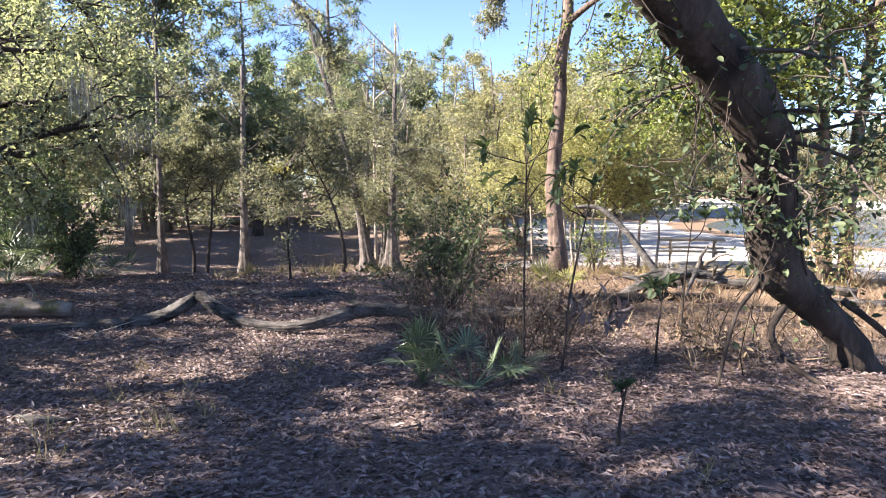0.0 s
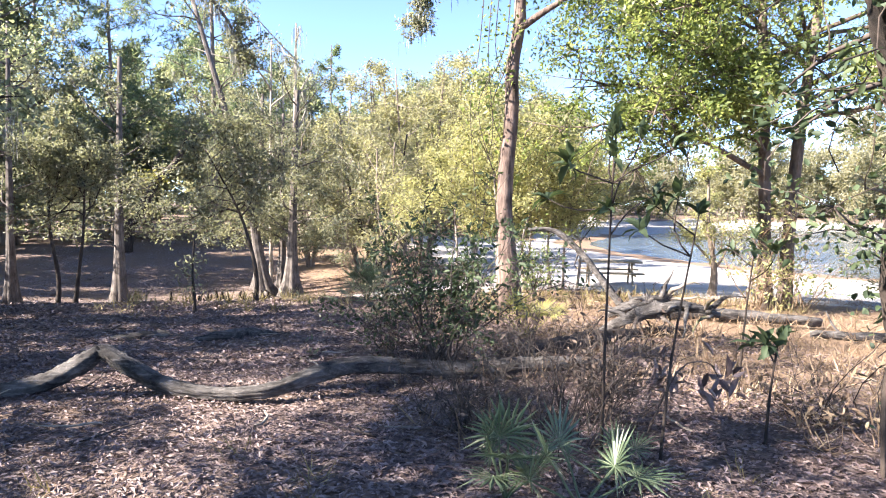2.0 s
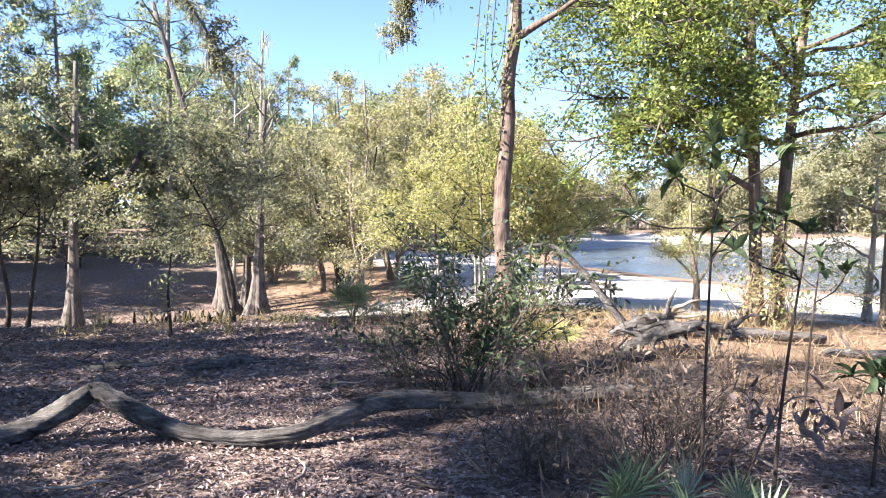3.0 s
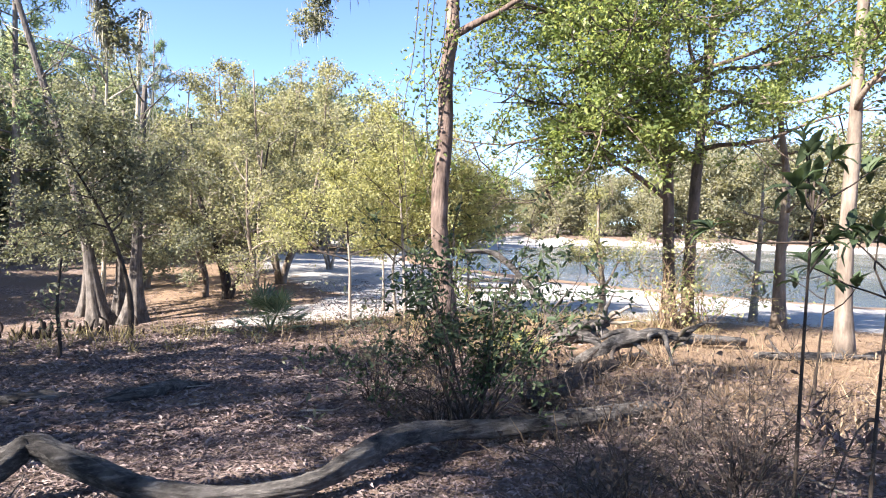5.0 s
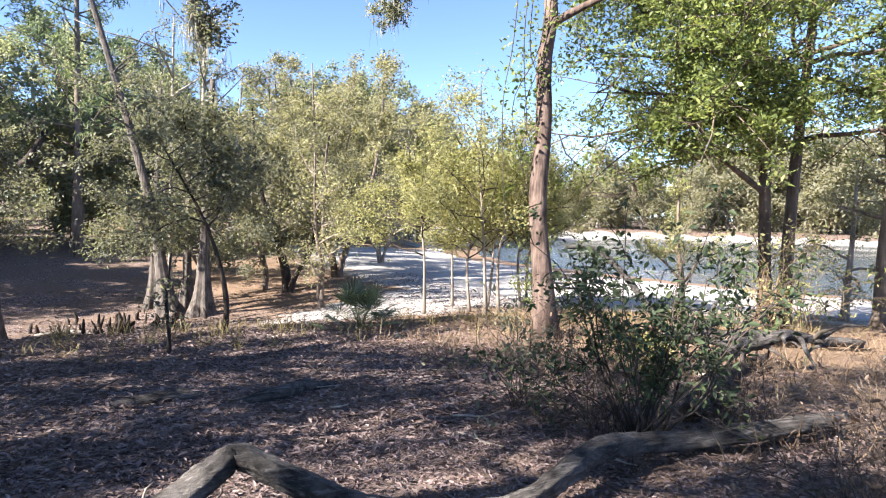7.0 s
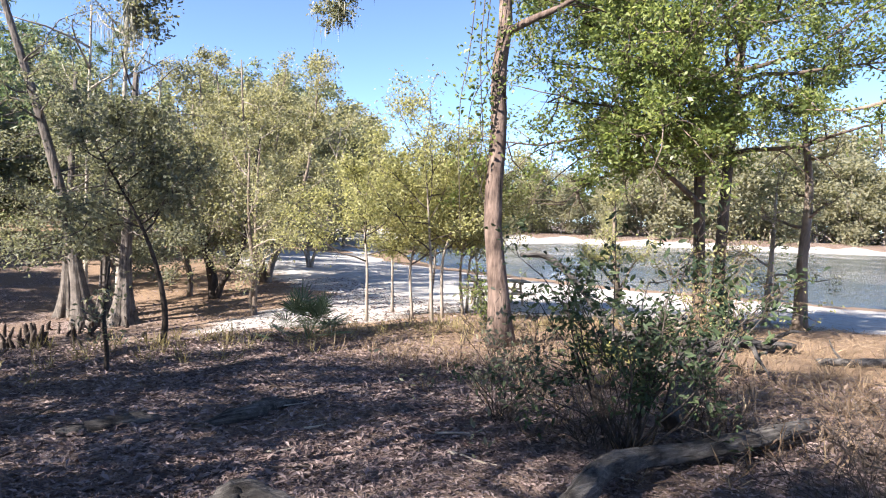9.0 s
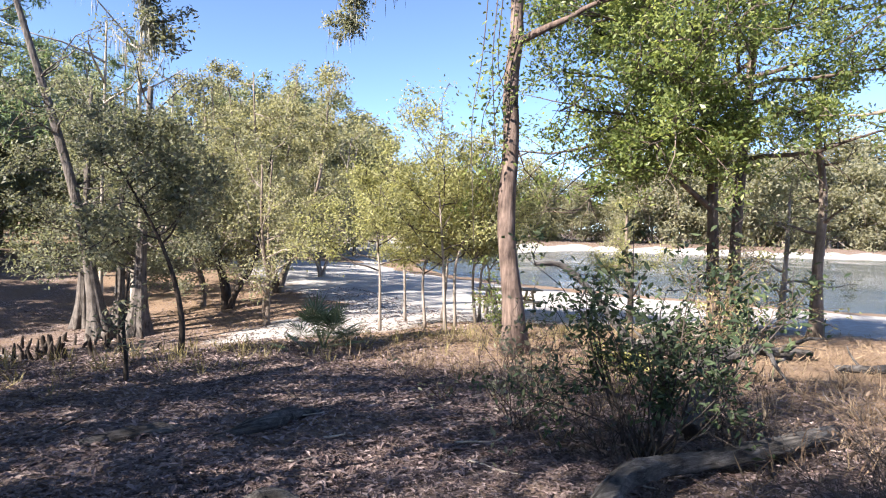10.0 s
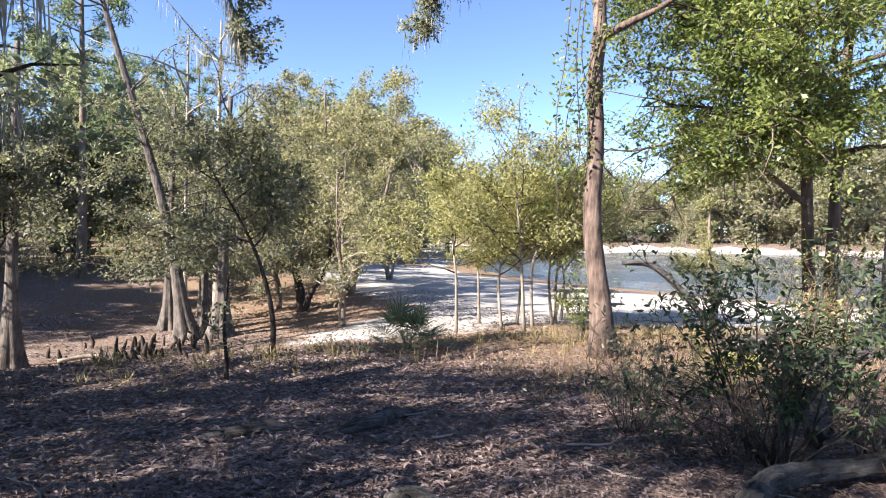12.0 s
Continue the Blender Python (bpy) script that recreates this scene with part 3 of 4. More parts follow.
# crooked trees of several stems on the sand's edge
def many_stems(at, label, stems, h, reach, r0, bark, leaf, count, size, seed, limbs=11, length=2.2, group="olive trees by the sand"):
    """A low tree that forks at the ground into leaning stems, its pale twigs showing between clumps of leaves."""
    rng = np.random.default_rng(seed)
    ob = thing("olive_tree", at, label, "tree", group)
    ends, turn = [], rng.uniform(0, 6.28)
    for k in range(stems):
        az = turn + k * 6.28 / stems + rng.normal(0, 0.3)
        o = np.array([math.cos(az), math.sin(az), 0]) * reach * rng.uniform(0.6, 1.1)
        hk = h * rng.uniform(0.8, 1.0)
        j = rng.normal(0, 0.12, (3, 3)) * [1, 1, 0.3]
        line = [o * 0.03, o * 0.12 + [0, 0, hk * 0.12] + j[0], o * 0.45 + [0, 0, hk * 0.3] + j[1], o * 0.8 + [0, 0, hk * 0.6] + j[2], o + [0, 0, hk]]
        wood, boughs, e = grow(rng, line, r0 * rng.uniform(0.75, 1.0), 0.025, limbs=limbs, f0=0.36, length=length, elev=(5, 65), twigs=7, sub=3, wander=0.22, lift=0.15, taper=0.35, limb_r=0.5, flare=1.3)
        stem = part("stem", wood, bark, ob)
        for g in boughs:
            part("bough", g, BARK_PALE, stem)
        ends += e
    part("crown", Geo().add(leaves(leaf_points(rng, ends, count, 0.15, 9), size, rng, 0.5)), leaf, ob)
    return ob


many_stems(on_ground(2.5, 29.6, 0.06), "crooked many-stemmed tree with a broad crown of olive leaves", 5, 8.6, 2.9, 0.15, BARK, OLIVE_LEAF, 40000, 0.105, 601)
many_stems(on_ground(0.13, 26.9, 0.06), "dark crooked forked tree with olive-yellow leaves", 3, 6.6, 2.1, 0.16, BARK_DARK, OLIVE_LEAF, 17000, 0.10, 602)
many_stems(on_ground(0.44, 22.2, 0.06), "slender leaning tree with thin grey-olive leaves", 2, 5.6, 1.2, 0.085, BARK, OLIVE_LEAF, 7000, 0.085, 603, 9, 1.7)
many_stems(on_ground(-0.55, 27.9, 0.06), "slender upright tree with grey-olive leaves", 2, 6.4, 1.3, 0.10, BARK, GREY_LEAF, 10000, 0.095, 604, 9, 2.0)
many_stems(on_ground(1.9, 33.8, 0.06), "tall olive tree behind the crooked ones", 4, 9.8, 2.4, 0.14, BARK, OLIVE_LEAF, 24000, 0.115, 605)
many_stems(on_ground(5.8, 34.5, 0.06), "thin grey tree with wispy, nearly bare branches", 4, 7.8, 2.6, 0.10, BARK_PALE, OLIVE_LEAF, 7500, 0.10, 606)
many_stems(on_ground(-2.6, 31.0, 0.06), "grey-green tree behind the cypresses", 4, 6.6, 2.2, 0.12, BARK, GREY_LEAF, 15000, 0.11, 607)


# ---- cypress hollow ----
def cypress(at, seed, h, lean, r0, label, crown=3500):
    rng = np.random.default_rng(seed)
    ob = thing("cypress_tree", at, label, "tree", "cypresses in the hollow")
    P = curve([(0, 0, 0), (lean[0] * 0.05, lean[1] * 0.05, 0.5), (lean[0] * 0.3, lean[1] * 0.3, h * 0.4), (lean[0], lean[1], h)], 26)
    s = np.linspace(0, 1, 26)
    R = r0 * (1 - 0.6 * P[:, 2] / h) * (0.40 + 0.66 * np.exp(-P[:, 2] / 0.75))
    ph = rng.uniform(0, 6)
    part("trunk", Geo().add(tube(P, R, 26, 0.015, rng, lambda i, a: 1 + 0.28 * math.exp(-P[min(i, 25)][2] / 1.0) * np.cos(7 * a + ph) + 0.05 * np.cos(5 * a))), BARK_CYPRESS, ob)
    br, ends = Geo(), []
    for i in range(17):
        f = rng.uniform(0.56, 1.0)
        p = P[int(f * 25)]
        az = rng.uniform(0, 6.28)
        Q = limb_line(p, unit(np.array([math.cos(az), math.sin(az), 0.3])), rng.uniform(1.0, 2.5), rng, 6, 0.25, 0.2)
        br.add(tube(Q, np.linspace(0.03, 0.004, 6), 5))
        for _ in range(4):
            W = limb_line(Q[rng.integers(2, 6)], turned(unit(Q[-1] - Q[0]), rng, 0.8), 0.6, rng, 5, 0.3)
            br.add(tube(W, np.linspace(0.008, 0.003, 5), 4))
            ends.append(W)
    tagged(part("branchwork", br, BARK_CYPRESS, ob), kind="stuff")
    if crown:
        part("crown", Geo().add(leaves(leaf_points(rng, ends, crown, 0.15, 10), 0.095, rng)), GREY_LEAF, ob)
    return ob


for k, (x, y, h, lean, r) in enumerate(((-4.25, 26.4, 7.5, (0.2, 0.1), 0.34), (-3.65, 23.9, 10.2, (-2.4, 0.6), 0.40), (-2.8, 23.5, 7.0, (0.25, 0.2), 0.42), (-3.25, 25.0, 6.5, (0.1, 0.0), 0.30), (-7.25, 20.5, 7.2, (0.15, 0.1), 0.34), (-10.2, 20.8, 8, (0.1, 0.2), 0.27))):
    cypress(on_ground(x, y, 0.08), 90 + k, h, lean, r, "cypress with a fluted, flaring grey-brown base" if k != 1 else "cypress with a fluted base and a leaning bleached trunk", 8000 if k < 4 and k != 1 else 4000 if k > 3 else 2600)


def knees():
    rng = np.random.default_rng(5)
    for k in range(64):
        x, y = rng.normal(-5.0, 0.8), rng.normal(19.9, 1.2)
        if k > 44:
            x, y = rng.normal(-4.3, 0.6), rng.normal(23.0, 0.9)
        h = rng.uniform(0.15, 0.62) if y < 21 else rng.uniform(0.15, 0.4)
        P = curve([(0, 0, 0), (rng.normal(0, 0.02), rng.normal(0, 0.02), h * 0.5), (rng.normal(0, 0.05), rng.normal(0, 0.05), h)], 7)
        r = rng.uniform(0.035, 0.075)
        single("cypress_knee", Geo().add(tube(P, r * np.array([1.5, 1.0, 0.85, 0.8, 0.75, 0.6, 0.3]), 7, 0.10, rng)), BARK_DARK, "dark knobbly cypress knee standing in the hollow", "cypress knee", "cypress knees", at=on_ground(x, y, 0.04))


knees()

# thin leaning saplings at the rim of the hollow
for k, (x, y, pts, r, c) in enumerate((
    (-3.33, 12.5, [(0.0, 0, 0.3), (-0.03, 0.02, 0.7), (0.02, 0, 1.3)], 0.03, 160),
    (-2.6, 14.1, [(0.03, 0, 0.5), (-0.10, 0, 1.2), (-0.36, 0.1, 1.9), (-0.9, 0.2, 2.9)], 0.05, 9000),
    (-7.2, 16.6, [(0.05, 0, 0.8), (-0.1, 0, 2.0), (0.0, 0, 3.9)], 0.06, 8500),
    (-6.8, 16.5, [(0.1, 0, 0.8), (0.25, 0, 2.0), (0.3, 0, 3.8)], 0.055, 7500),
    (-9.6, 15.0, [(0.0, 0, 0.8), (0.1, 0, 2.0), (0.0, 0, 4.3)], 0.06, 9500),
    (-11.6, 16.0, [(0.0, 0, 0.8), (0.1, 0, 2.0), (0.0, 0, 5.2)], 0.08, 12000))):
    b = on_ground(x, y, 0.03)
    tree("leaning_sapling", b, "thin crooked dark sapling with small grey-green leaves" if c > 200 else "thin bare sapling at the hollow", [(0, 0, 0)] + pts, r, 0.012, BARK_DARK, GREY_LEAF, c, 0.07, 120 + k,
         "saplings at the hollow", limbs=15 if c > 200 else 4, f0=0.66 if c > 200 else 0.3, length=1.6 if c > 200 else 0.35, elev=(10, 60), twigs=7 if c > 200 else 2, sub=2 if c > 200 else 0, wander=0.25, spread=0.10, clump=9, flare=1.2)


# ---- far forest ----
def pine(at, h, seed, r0=0.2):
    rng = np.random.default_rng(seed)
    ob = thing("pine_tree", at, "tall pine with level limbs and tufts of needles", "tree", "pines")
    P = curve([(0, 0, 0), (0.1, 0, h * 0.4), (0.0, 0.1, h)], 20)
    part("trunk", Geo().add(tube(P, np.linspace(r0, 0.04, 20), 10, 0.04, rng)), BARK, ob)
    br, tips = Geo(), []
    for i in range(34):
        f = 0.36 + 0.64 * (i + rng.uniform()) / 34
        p = P[min(int(f * 19), 19)]
        az = i * 2.4 + rng.normal(0, 0.3)
        L = (5.6 * (1 - f) + 1.3) * rng.uniform(0.7, 1.15)
        Q = limb_line(p, unit(np.array([math.cos(az), math.sin(az), 0.15])), L, rng, 7, 0.14, 0.35)
        br.add(tube(Q, np.linspace(0.045, 0.008, 7), 5))
        for _ in range(9):
            a = rng.integers(2, 7)
            W = limb_line(Q[a], turned(unit(Q[a] - Q[a - 1]), rng, 0.6), L * 0.28, rng, 4, 0.2, 0.4)
            br.add(tube(W, np.linspace(0.012, 0.005, 4), 4))
            tips += [W[-1], W[-2]]
    tagged(part("branchwork", br, BARK, ob), kind="stuff")
    T = np.array(tips)
    C = np.repeat(T, 20, 0) + rng.normal(0, 0.13, (len(T) * 20, 3))
    part("crown", Geo().add(leaves(C, 0.3, rng, 0.16, 0.2, 0.1)), NEEDLE, ob)
    return ob


p1 = pine(on_ground(-8.1, 37.2, 0.1), 18.5, 150, 0.24)
for x, y, s, a in ((-14.5, 41, 0.9, 50), (-21, 47, 1.05, 130), (-2.5, 62, 0.9, 200)):
    copy_thing(p1, pose(*on_ground(x, y, 0.1), 0, 0, a) @ Matrix.Scale(s, 4))


def snag(at, h, seed, lean, r0=0.14, moss=1400):
    rng = np.random.default_rng(seed)
    ob = thing("dead_snag", at, "bare dead tree with broken branches and hanging moss", "dead tree", "snags")
    P = curve([(0, 0, 0), (lean * 0.3, 0, h * 0.5), (lean, 0.2, h)], 16)
    br, tips = Geo(), []
    part("trunk", Geo().add(tube(P, np.linspace(r0, 0.03, 16), 8, 0.06, rng)), GREY_WOOD, ob)
    for i in range(9):
        p = P[rng.integers(7, 15)]
        az = rng.uniform(0, 6.28)
        Q = limb_line(p, unit(np.array([math.cos(az), math.sin(az), rng.uniform(0.2, 1.2)])), rng.uniform(0.8, 3.0), rng, 6, 0.15, 0.4)
        br.add(tube(Q, np.linspace(0.04, 0.008, 6), 5))
        tips += list(curve(Q[1:], 14))
    tagged(part("branchwork", br, GREY_WOOD, ob), kind="stuff")
    if moss:
        part("moss", Geo().add(moss_strands(rng, np.array(tips), moss, 0.65, 0.1)), MOSS, ob, "tan hanging moss")
    return ob


snag(on_ground(-3.75, 25.9, 0.1), 9.4, 160, 0.1, 0.07, 0)
snag(on_ground(-2.85, 25.3, 0.1), 9.8, 161, 0.15, 0.14, 500)
snag(on_ground(-4.4, 38.0, 0.1), 9.6, 162, -0.1, 0.10, 0)
snag(on_ground(-1.2, 39.0, 0.1), 10.0, 163, 0.6, 0.10, 0)

# four kinds of forest tree, each built once and then set out again and again
kinds = []
for k, (h, L, leafm, c, size, ms) in enumerate(((9.5, 4.4, FOREST_LEAF, 7500, 0.26, 200), (12.5, 4.6, FOREST_LEAF, 8500, 0.27, 200), (8.0, 3.8, FOREST_LEAF, 7500, 0.23, 260), (6.0, 3.8, OLIVE_LEAF, 7000, 0.24, 0), (4.2, 2.8, FOREST_LEAF, 5500, 0.21, 0))):
    r2 = np.random.default_rng(170 + k)
    spot = [(-9.5, 46), (-27, 54), (-16.5, 30), (7.5, 52), (-18.5, 19.5)][k]
    kinds.append(tree("forest_tree", on_ground(*spot, 0.1), ["broad grey-green forest oak with moss", "tall forest oak with a high spreading crown", "mossy grey-green forest tree", "olive-leaved tree at the forest edge", "low grey-green understorey tree"][k],
                      [(0, 0, 0), (r2.normal(0, 0.2), 0, h * 0.35), (r2.normal(0, 0.4), 0, h * 0.7), (r2.normal(0, 0.4), 0, h)], 0.06 + 0.016 * h, 0.05, BARK, leafm, c, size, 180 + k, "forest behind the hollow", apart=False, limbs=18, f0=(0.32, 0.4, 0.36, 0.28, 0.14)[k],
                      length=L, elev=(5, 55), twigs=5, sub=0, lift=0.15, taper=0.3, spread=0.27, clump=14, moss=ms, moss_len=0.7))
far = (
    (0, -20, 38, 0.9), (0, -17, 48, 1.1), (1, -24, 42, 1.0), (2, -22, 33, 1.1), (3, -3, 48, 1.1), (2, -19.5, 26, 1.0),
    (0, -27, 33, 1.1), (1, -33, 44, 1.1), (0, -30, 55, 1.2), (1, -12, 56, 1.1), (0, -5, 57, 1.15), (3, 1.5, 50, 1.0), (3, 4.5, 55, 1.15), (0, 2, 66, 1.15), (1, -20, 68, 1.2), (1, 8, 70, 1.2), (3, 11, 58, 1.7), (0, 14, 68, 1.5),
    (3, 17, 64, 1.7), (3, 20, 72, 1.9), (0, 24, 80, 1.5), (3, 28, 88, 2.2), (1, 20, 92, 1.5), (0, 33, 100, 1.6), (0, -40, 62, 1.3), (1, -8, 80, 1.3), (0, -26, 84, 1.3), (4, -18, 35, 1.3), (2, -7, 50, 1.0), (4, -22, 27, 1.3),
    (2, -24.5, 24, 1.1), (4, 5, 47, 1.0), (4, -14, 45, 1.5), (4, -10.5, 47.5, 1.5), (4, -18, 44, 1.6), (4, -22, 46, 1.6), (4, -7, 52, 1.5), (4, -26, 50, 1.6), (4, -30, 44, 1.6), (4, -3, 53, 1.4), (4, 1, 57, 1.5), (4, -25, 36, 1.4), (4, -16, 39.5, 1.3), (3, -8.6, 41, 1.0),
    (3, -1.0, 44, 1.0), (3, 6.5, 62, 1.7), (3, 9.5, 64, 1.8), (3, 13.5, 60, 1.5), (4, 16, 58, 1.2), (3, 24, 70, 1.5), (2, -27, 40, 1.1), (3, -17, 56, 1.2), (3, -10, 64, 1.2),
    (1, -19, 38.5, 1.25), (1, -25.5, 37, 1.3), (0, -22, 29.5, 1.1), (1, -30, 40, 1.3))
far += tuple((4, -46 + 4.2 * i + (i % 3), 58 + 7 * (i % 4), 1.7) for i in range(16))
for k, (kind, x, y, s) in enumerate(far):
    copy_thing(kinds[kind], pose(*on_ground(x, y, 0.1), 0, 0, k * 67) @ Matrix.Scale(s, 4))

# curved dark oak among the forest, a sunlit yellow fern on its limb
b = on_ground(-10.4, 34.9, 0.1)
rng = np.random.default_rng(245)
curved = thing("live_oak", b, "dark curving oak trunk with a bright yellow-green fern", "tree")
P = curve([(-1.5, 0, 0), (-1.3, 0, 1.2), (-0.75, 0, 2.2), (0.1, 0, 4.0 - 0.3), (0.9, 0, 4.0 + 0.5), (1.5, 0.3, 4.0 + 1.8)], 24)
part("trunk", Geo().add(tube(P, np.linspace(0.34, 0.12, 24), 12, 0.05, rng)), BARK_DARK, curved)
F = P[13] + rng.normal(0, 1, (260, 3)) * [0.34, 0.25, 0.22] + [0, 0, 0.3]
part("fern", Geo().add(leaves(F, 0.2, rng, 0.4)), FROND_DRY, curved, "bright yellow-green fern")

# far bank
r2 = np.random.default_rng(220)
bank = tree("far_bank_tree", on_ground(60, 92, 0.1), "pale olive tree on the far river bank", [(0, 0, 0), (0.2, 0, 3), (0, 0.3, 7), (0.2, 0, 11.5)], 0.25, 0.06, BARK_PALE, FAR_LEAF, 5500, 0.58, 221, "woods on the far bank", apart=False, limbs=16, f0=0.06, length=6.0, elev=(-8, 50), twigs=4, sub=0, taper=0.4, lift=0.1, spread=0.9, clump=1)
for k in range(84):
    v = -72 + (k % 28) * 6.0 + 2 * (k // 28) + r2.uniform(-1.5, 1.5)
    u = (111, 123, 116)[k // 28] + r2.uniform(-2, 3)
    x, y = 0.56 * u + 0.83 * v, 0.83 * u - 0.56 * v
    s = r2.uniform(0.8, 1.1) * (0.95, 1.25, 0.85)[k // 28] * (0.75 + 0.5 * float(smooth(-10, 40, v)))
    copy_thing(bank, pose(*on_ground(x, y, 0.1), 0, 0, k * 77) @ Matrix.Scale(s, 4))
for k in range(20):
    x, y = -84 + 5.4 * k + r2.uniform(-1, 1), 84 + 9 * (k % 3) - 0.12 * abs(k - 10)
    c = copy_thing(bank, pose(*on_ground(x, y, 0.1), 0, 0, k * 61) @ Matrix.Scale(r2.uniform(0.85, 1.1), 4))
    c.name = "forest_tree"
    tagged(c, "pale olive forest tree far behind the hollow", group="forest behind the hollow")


# ---- live oak limbs overhead, and unseen trees added beside the path to shade it ----
b = on_ground(-10.5, 10.5, 0.1)
oak = tree("live_oak", b, "spreading live oak with long dark limbs and hanging moss", [(0, 0, 0), (0.1, 0.1, 1.3), (0.4, 0.3, 3.0), (0.9, 0.4, 5.6)], 0.42, 0.16, BARK_DARK, FOREST_LEAF, 26000, 0.10, 231, limbs=15, f0=0.33, length=6.0, elev=(-5, 35), twigs=12, sub=3, wander=0.2, lift=0.1, away=(0.35, 0.3, 0), taper=0.3, spread=0.16, moss=1200, moss_len=0.5)
# its longest limb, drooping over the hollow's rim with leaves and moss at the end
rng = np.random.default_rng(240)
D = curve(local([(-9.9, 10.85, 4.0), (-7.6, 12.2, 6.4), (-4.9, 13.8, 6.5), (-3.3, 14.8, 5.1), (-2.95, 15.0, 4.25)], b), 20)
reach = Geo().add(tube(D, np.linspace(0.09, 0.012, 20), 7, 0.06, rng))
droop = []
for _ in range(18):
    Q = limb_line(D[rng.integers(13, 20)], turned(np.array([0.5, 0.1, -0.35]), rng, 0.7), rng.uniform(0.3, 0.8), rng, 5, 0.25, -0.1)
    reach.add(tube(Q, np.linspace(0.009, 0.003, 5), 4))
    droop.append(Q)
part("limb", reach, BARK, oak)
part("limb_foliage", Geo().add(leaves(leaf_points(rng, droop, 1700, 0.08, 6), 0.08, rng)), GREY_LEAF, oak)
tagged(part("limb_moss", Geo().add(moss_strands(rng, np.concatenate(droop)[::5], 420, 0.42, 0.05)), MOSS, oak, "tan hanging moss"), kind="stuff")
# this oak and its copies stand out of view, added to cast dappled shade
b = on_ground(-12.5, 5.6, 0.1)
shade = tree("live_oak", b, "unseen broad live oak added beside the path for shade, dark limbs and dense leaves", [(0, 0, 0), (0.1, 0.1, 1.5), (0.3, 0.2, 4.0), (0.5, 0.0, 8.0)], 0.3, 0.12, BARK_DARK, FOREST_LEAF, 16000, 0.17, 232, limbs=16, f0=0.4, length=5.0, elev=(-5, 40), twigs=12, sub=3, wander=0.2, lift=0.1, taper=0.3, spread=0.2)
for x, y, a, s in ((-18.0, 9.5, 100, 1.05), (-8.3, -0.6, 30, 1.15), (-9.5, 3.7, 210, 0.8)):
    copy_thing(shade, pose(*on_ground(x, y, 0.1), 0, 0, a) @ Matrix.Scale(s, 4))



# ---- the leaning, vine-clad tree by the path ----
rng = np.random.default_rng(300)
b = on_ground(3.33, 5.34, 0.08)
lean = thing("leaning_tree", b, "dark thick leaning trunk, wrapped in vines, rooted beside the path", "tree")
L0 = curve(local([b, (3.2, 5.33, 0.12), (2.93, 5.27, 0.38), (2.62, 5.15, 0.66), (2.5, 5.05, 0.95), (2.42, 4.95, 1.3), (2.25, 4.72, 1.68), (1.9, 4.5, 2.05), (1.45, 4.15, 2.4), (1.0, 3.8, 2.8), (0.2, 3.3, 3.6)], b), 40)
part("trunk", Geo().add(tube(L0, np.interp(np.linspace(0, 1, 40), [0, 0.08, 0.17, 0.27, 0.40, 0.7, 1], [0.19, 0.13, 0.115, 0.165, 0.17, 0.18, 0.15]), 22, 0.075, rng)), BARK_DARK, lean)
for P, r in ((((2.5, 5.1, 0.7), (2.38, 5.03, 0.56), (2.2, 4.92, 0.36), (1.99, 4.68, -0.1)), 0.02), (((2.75, 5.2, 0.5), (2.55, 5.12, 0.2), (2.6, 4.91, 0.02), (2.78, 4.68, -0.1)), 0.028), (((3.2, 5.36, 0.4), (3.48, 5.27, 0.16), (3.7, 5.2, -0.1)), 0.03), (((2.95, 5.25, 0.42), (2.65, 5.2, 0.56), (2.42, 5.05, 0.62)), 0.11)):
    part("aerial_root", Geo().add(tube(curve(local(P, b), 12), np.linspace(r, r * 0.6, 12), 8, 0.12, rng)), BARK_DARK, lean)
vine, ve = Geo(), []
for k in range(26):
    i = rng.integers(4, 30)
    j = min(i + rng.integers(6, 16), 39)
    a = rng.uniform(0, 6.28)
    P = []
    for q in range(i, j):
        o = np.array([math.cos(a), math.sin(a) * 0.9, 0.3 * math.sin(a)])
        P.append(L0[q] + o * 0.19)
        a += rng.normal(0, 0.25)
    vine.add(tube(np.array(P), np.full(len(P), rng.uniform(0.003, 0.009)), 5))
    ve += [np.array(P[q : q + 5]) for q in range(0, len(P) - 5)]
for k in range(34):
    i = rng.integers(6, 36)
    p = L0[i] + rng.normal(0, 0.14, 3)
    P = limb_line(p, np.array([rng.normal(0, 0.6), rng.normal(0, 0.6), -1.0]), rng.uniform(0.3, 1.0), rng, 6, 0.3, -0.8)
    vine.add(tube(P, np.full(6, 0.004), 4))
    if k % 3 == 0:
        ve += [P[:5]]
V = thing("vine", b, "tangle of brown vines with green leaves on a leaning trunk", "vine")
part("stem", vine, BARK_DARK, V)
C = leaf_points(rng, ve, 900, 0.12)
part("foliage", Geo().add(oval_leaves(C, 0.06, rng, 0.6, 0.3)), SHRUB_LEAF, V)
# leafy boughs hanging from the leaning tree
bough, be = Geo(), []
for k in range(12):
    i = 18 + k
    d = np.array([rng.uniform(0.2, 1.0), rng.normal(0, 0.5), rng.uniform(-0.2, 0.4)]) * (1 if k % 3 else -1)
    Q = limb_line(L0[i], unit(d), rng.uniform(0.7, 1.5), rng, 7, 0.25, -0.2)
    bough.add(tube(Q, np.linspace(0.02, 0.004, 7), 5))
    for _ in range(6):
        W = limb_line(Q[rng.integers(2, 7)], turned(unit(d), rng, 0.8), 0.4, rng, 5, 0.3)
        bough.add(tube(W, np.linspace(0.006, 0.002, 5), 4))
        be.append(W)
tagged(part("branchwork", bough, TWIG, lean), kind="stuff")
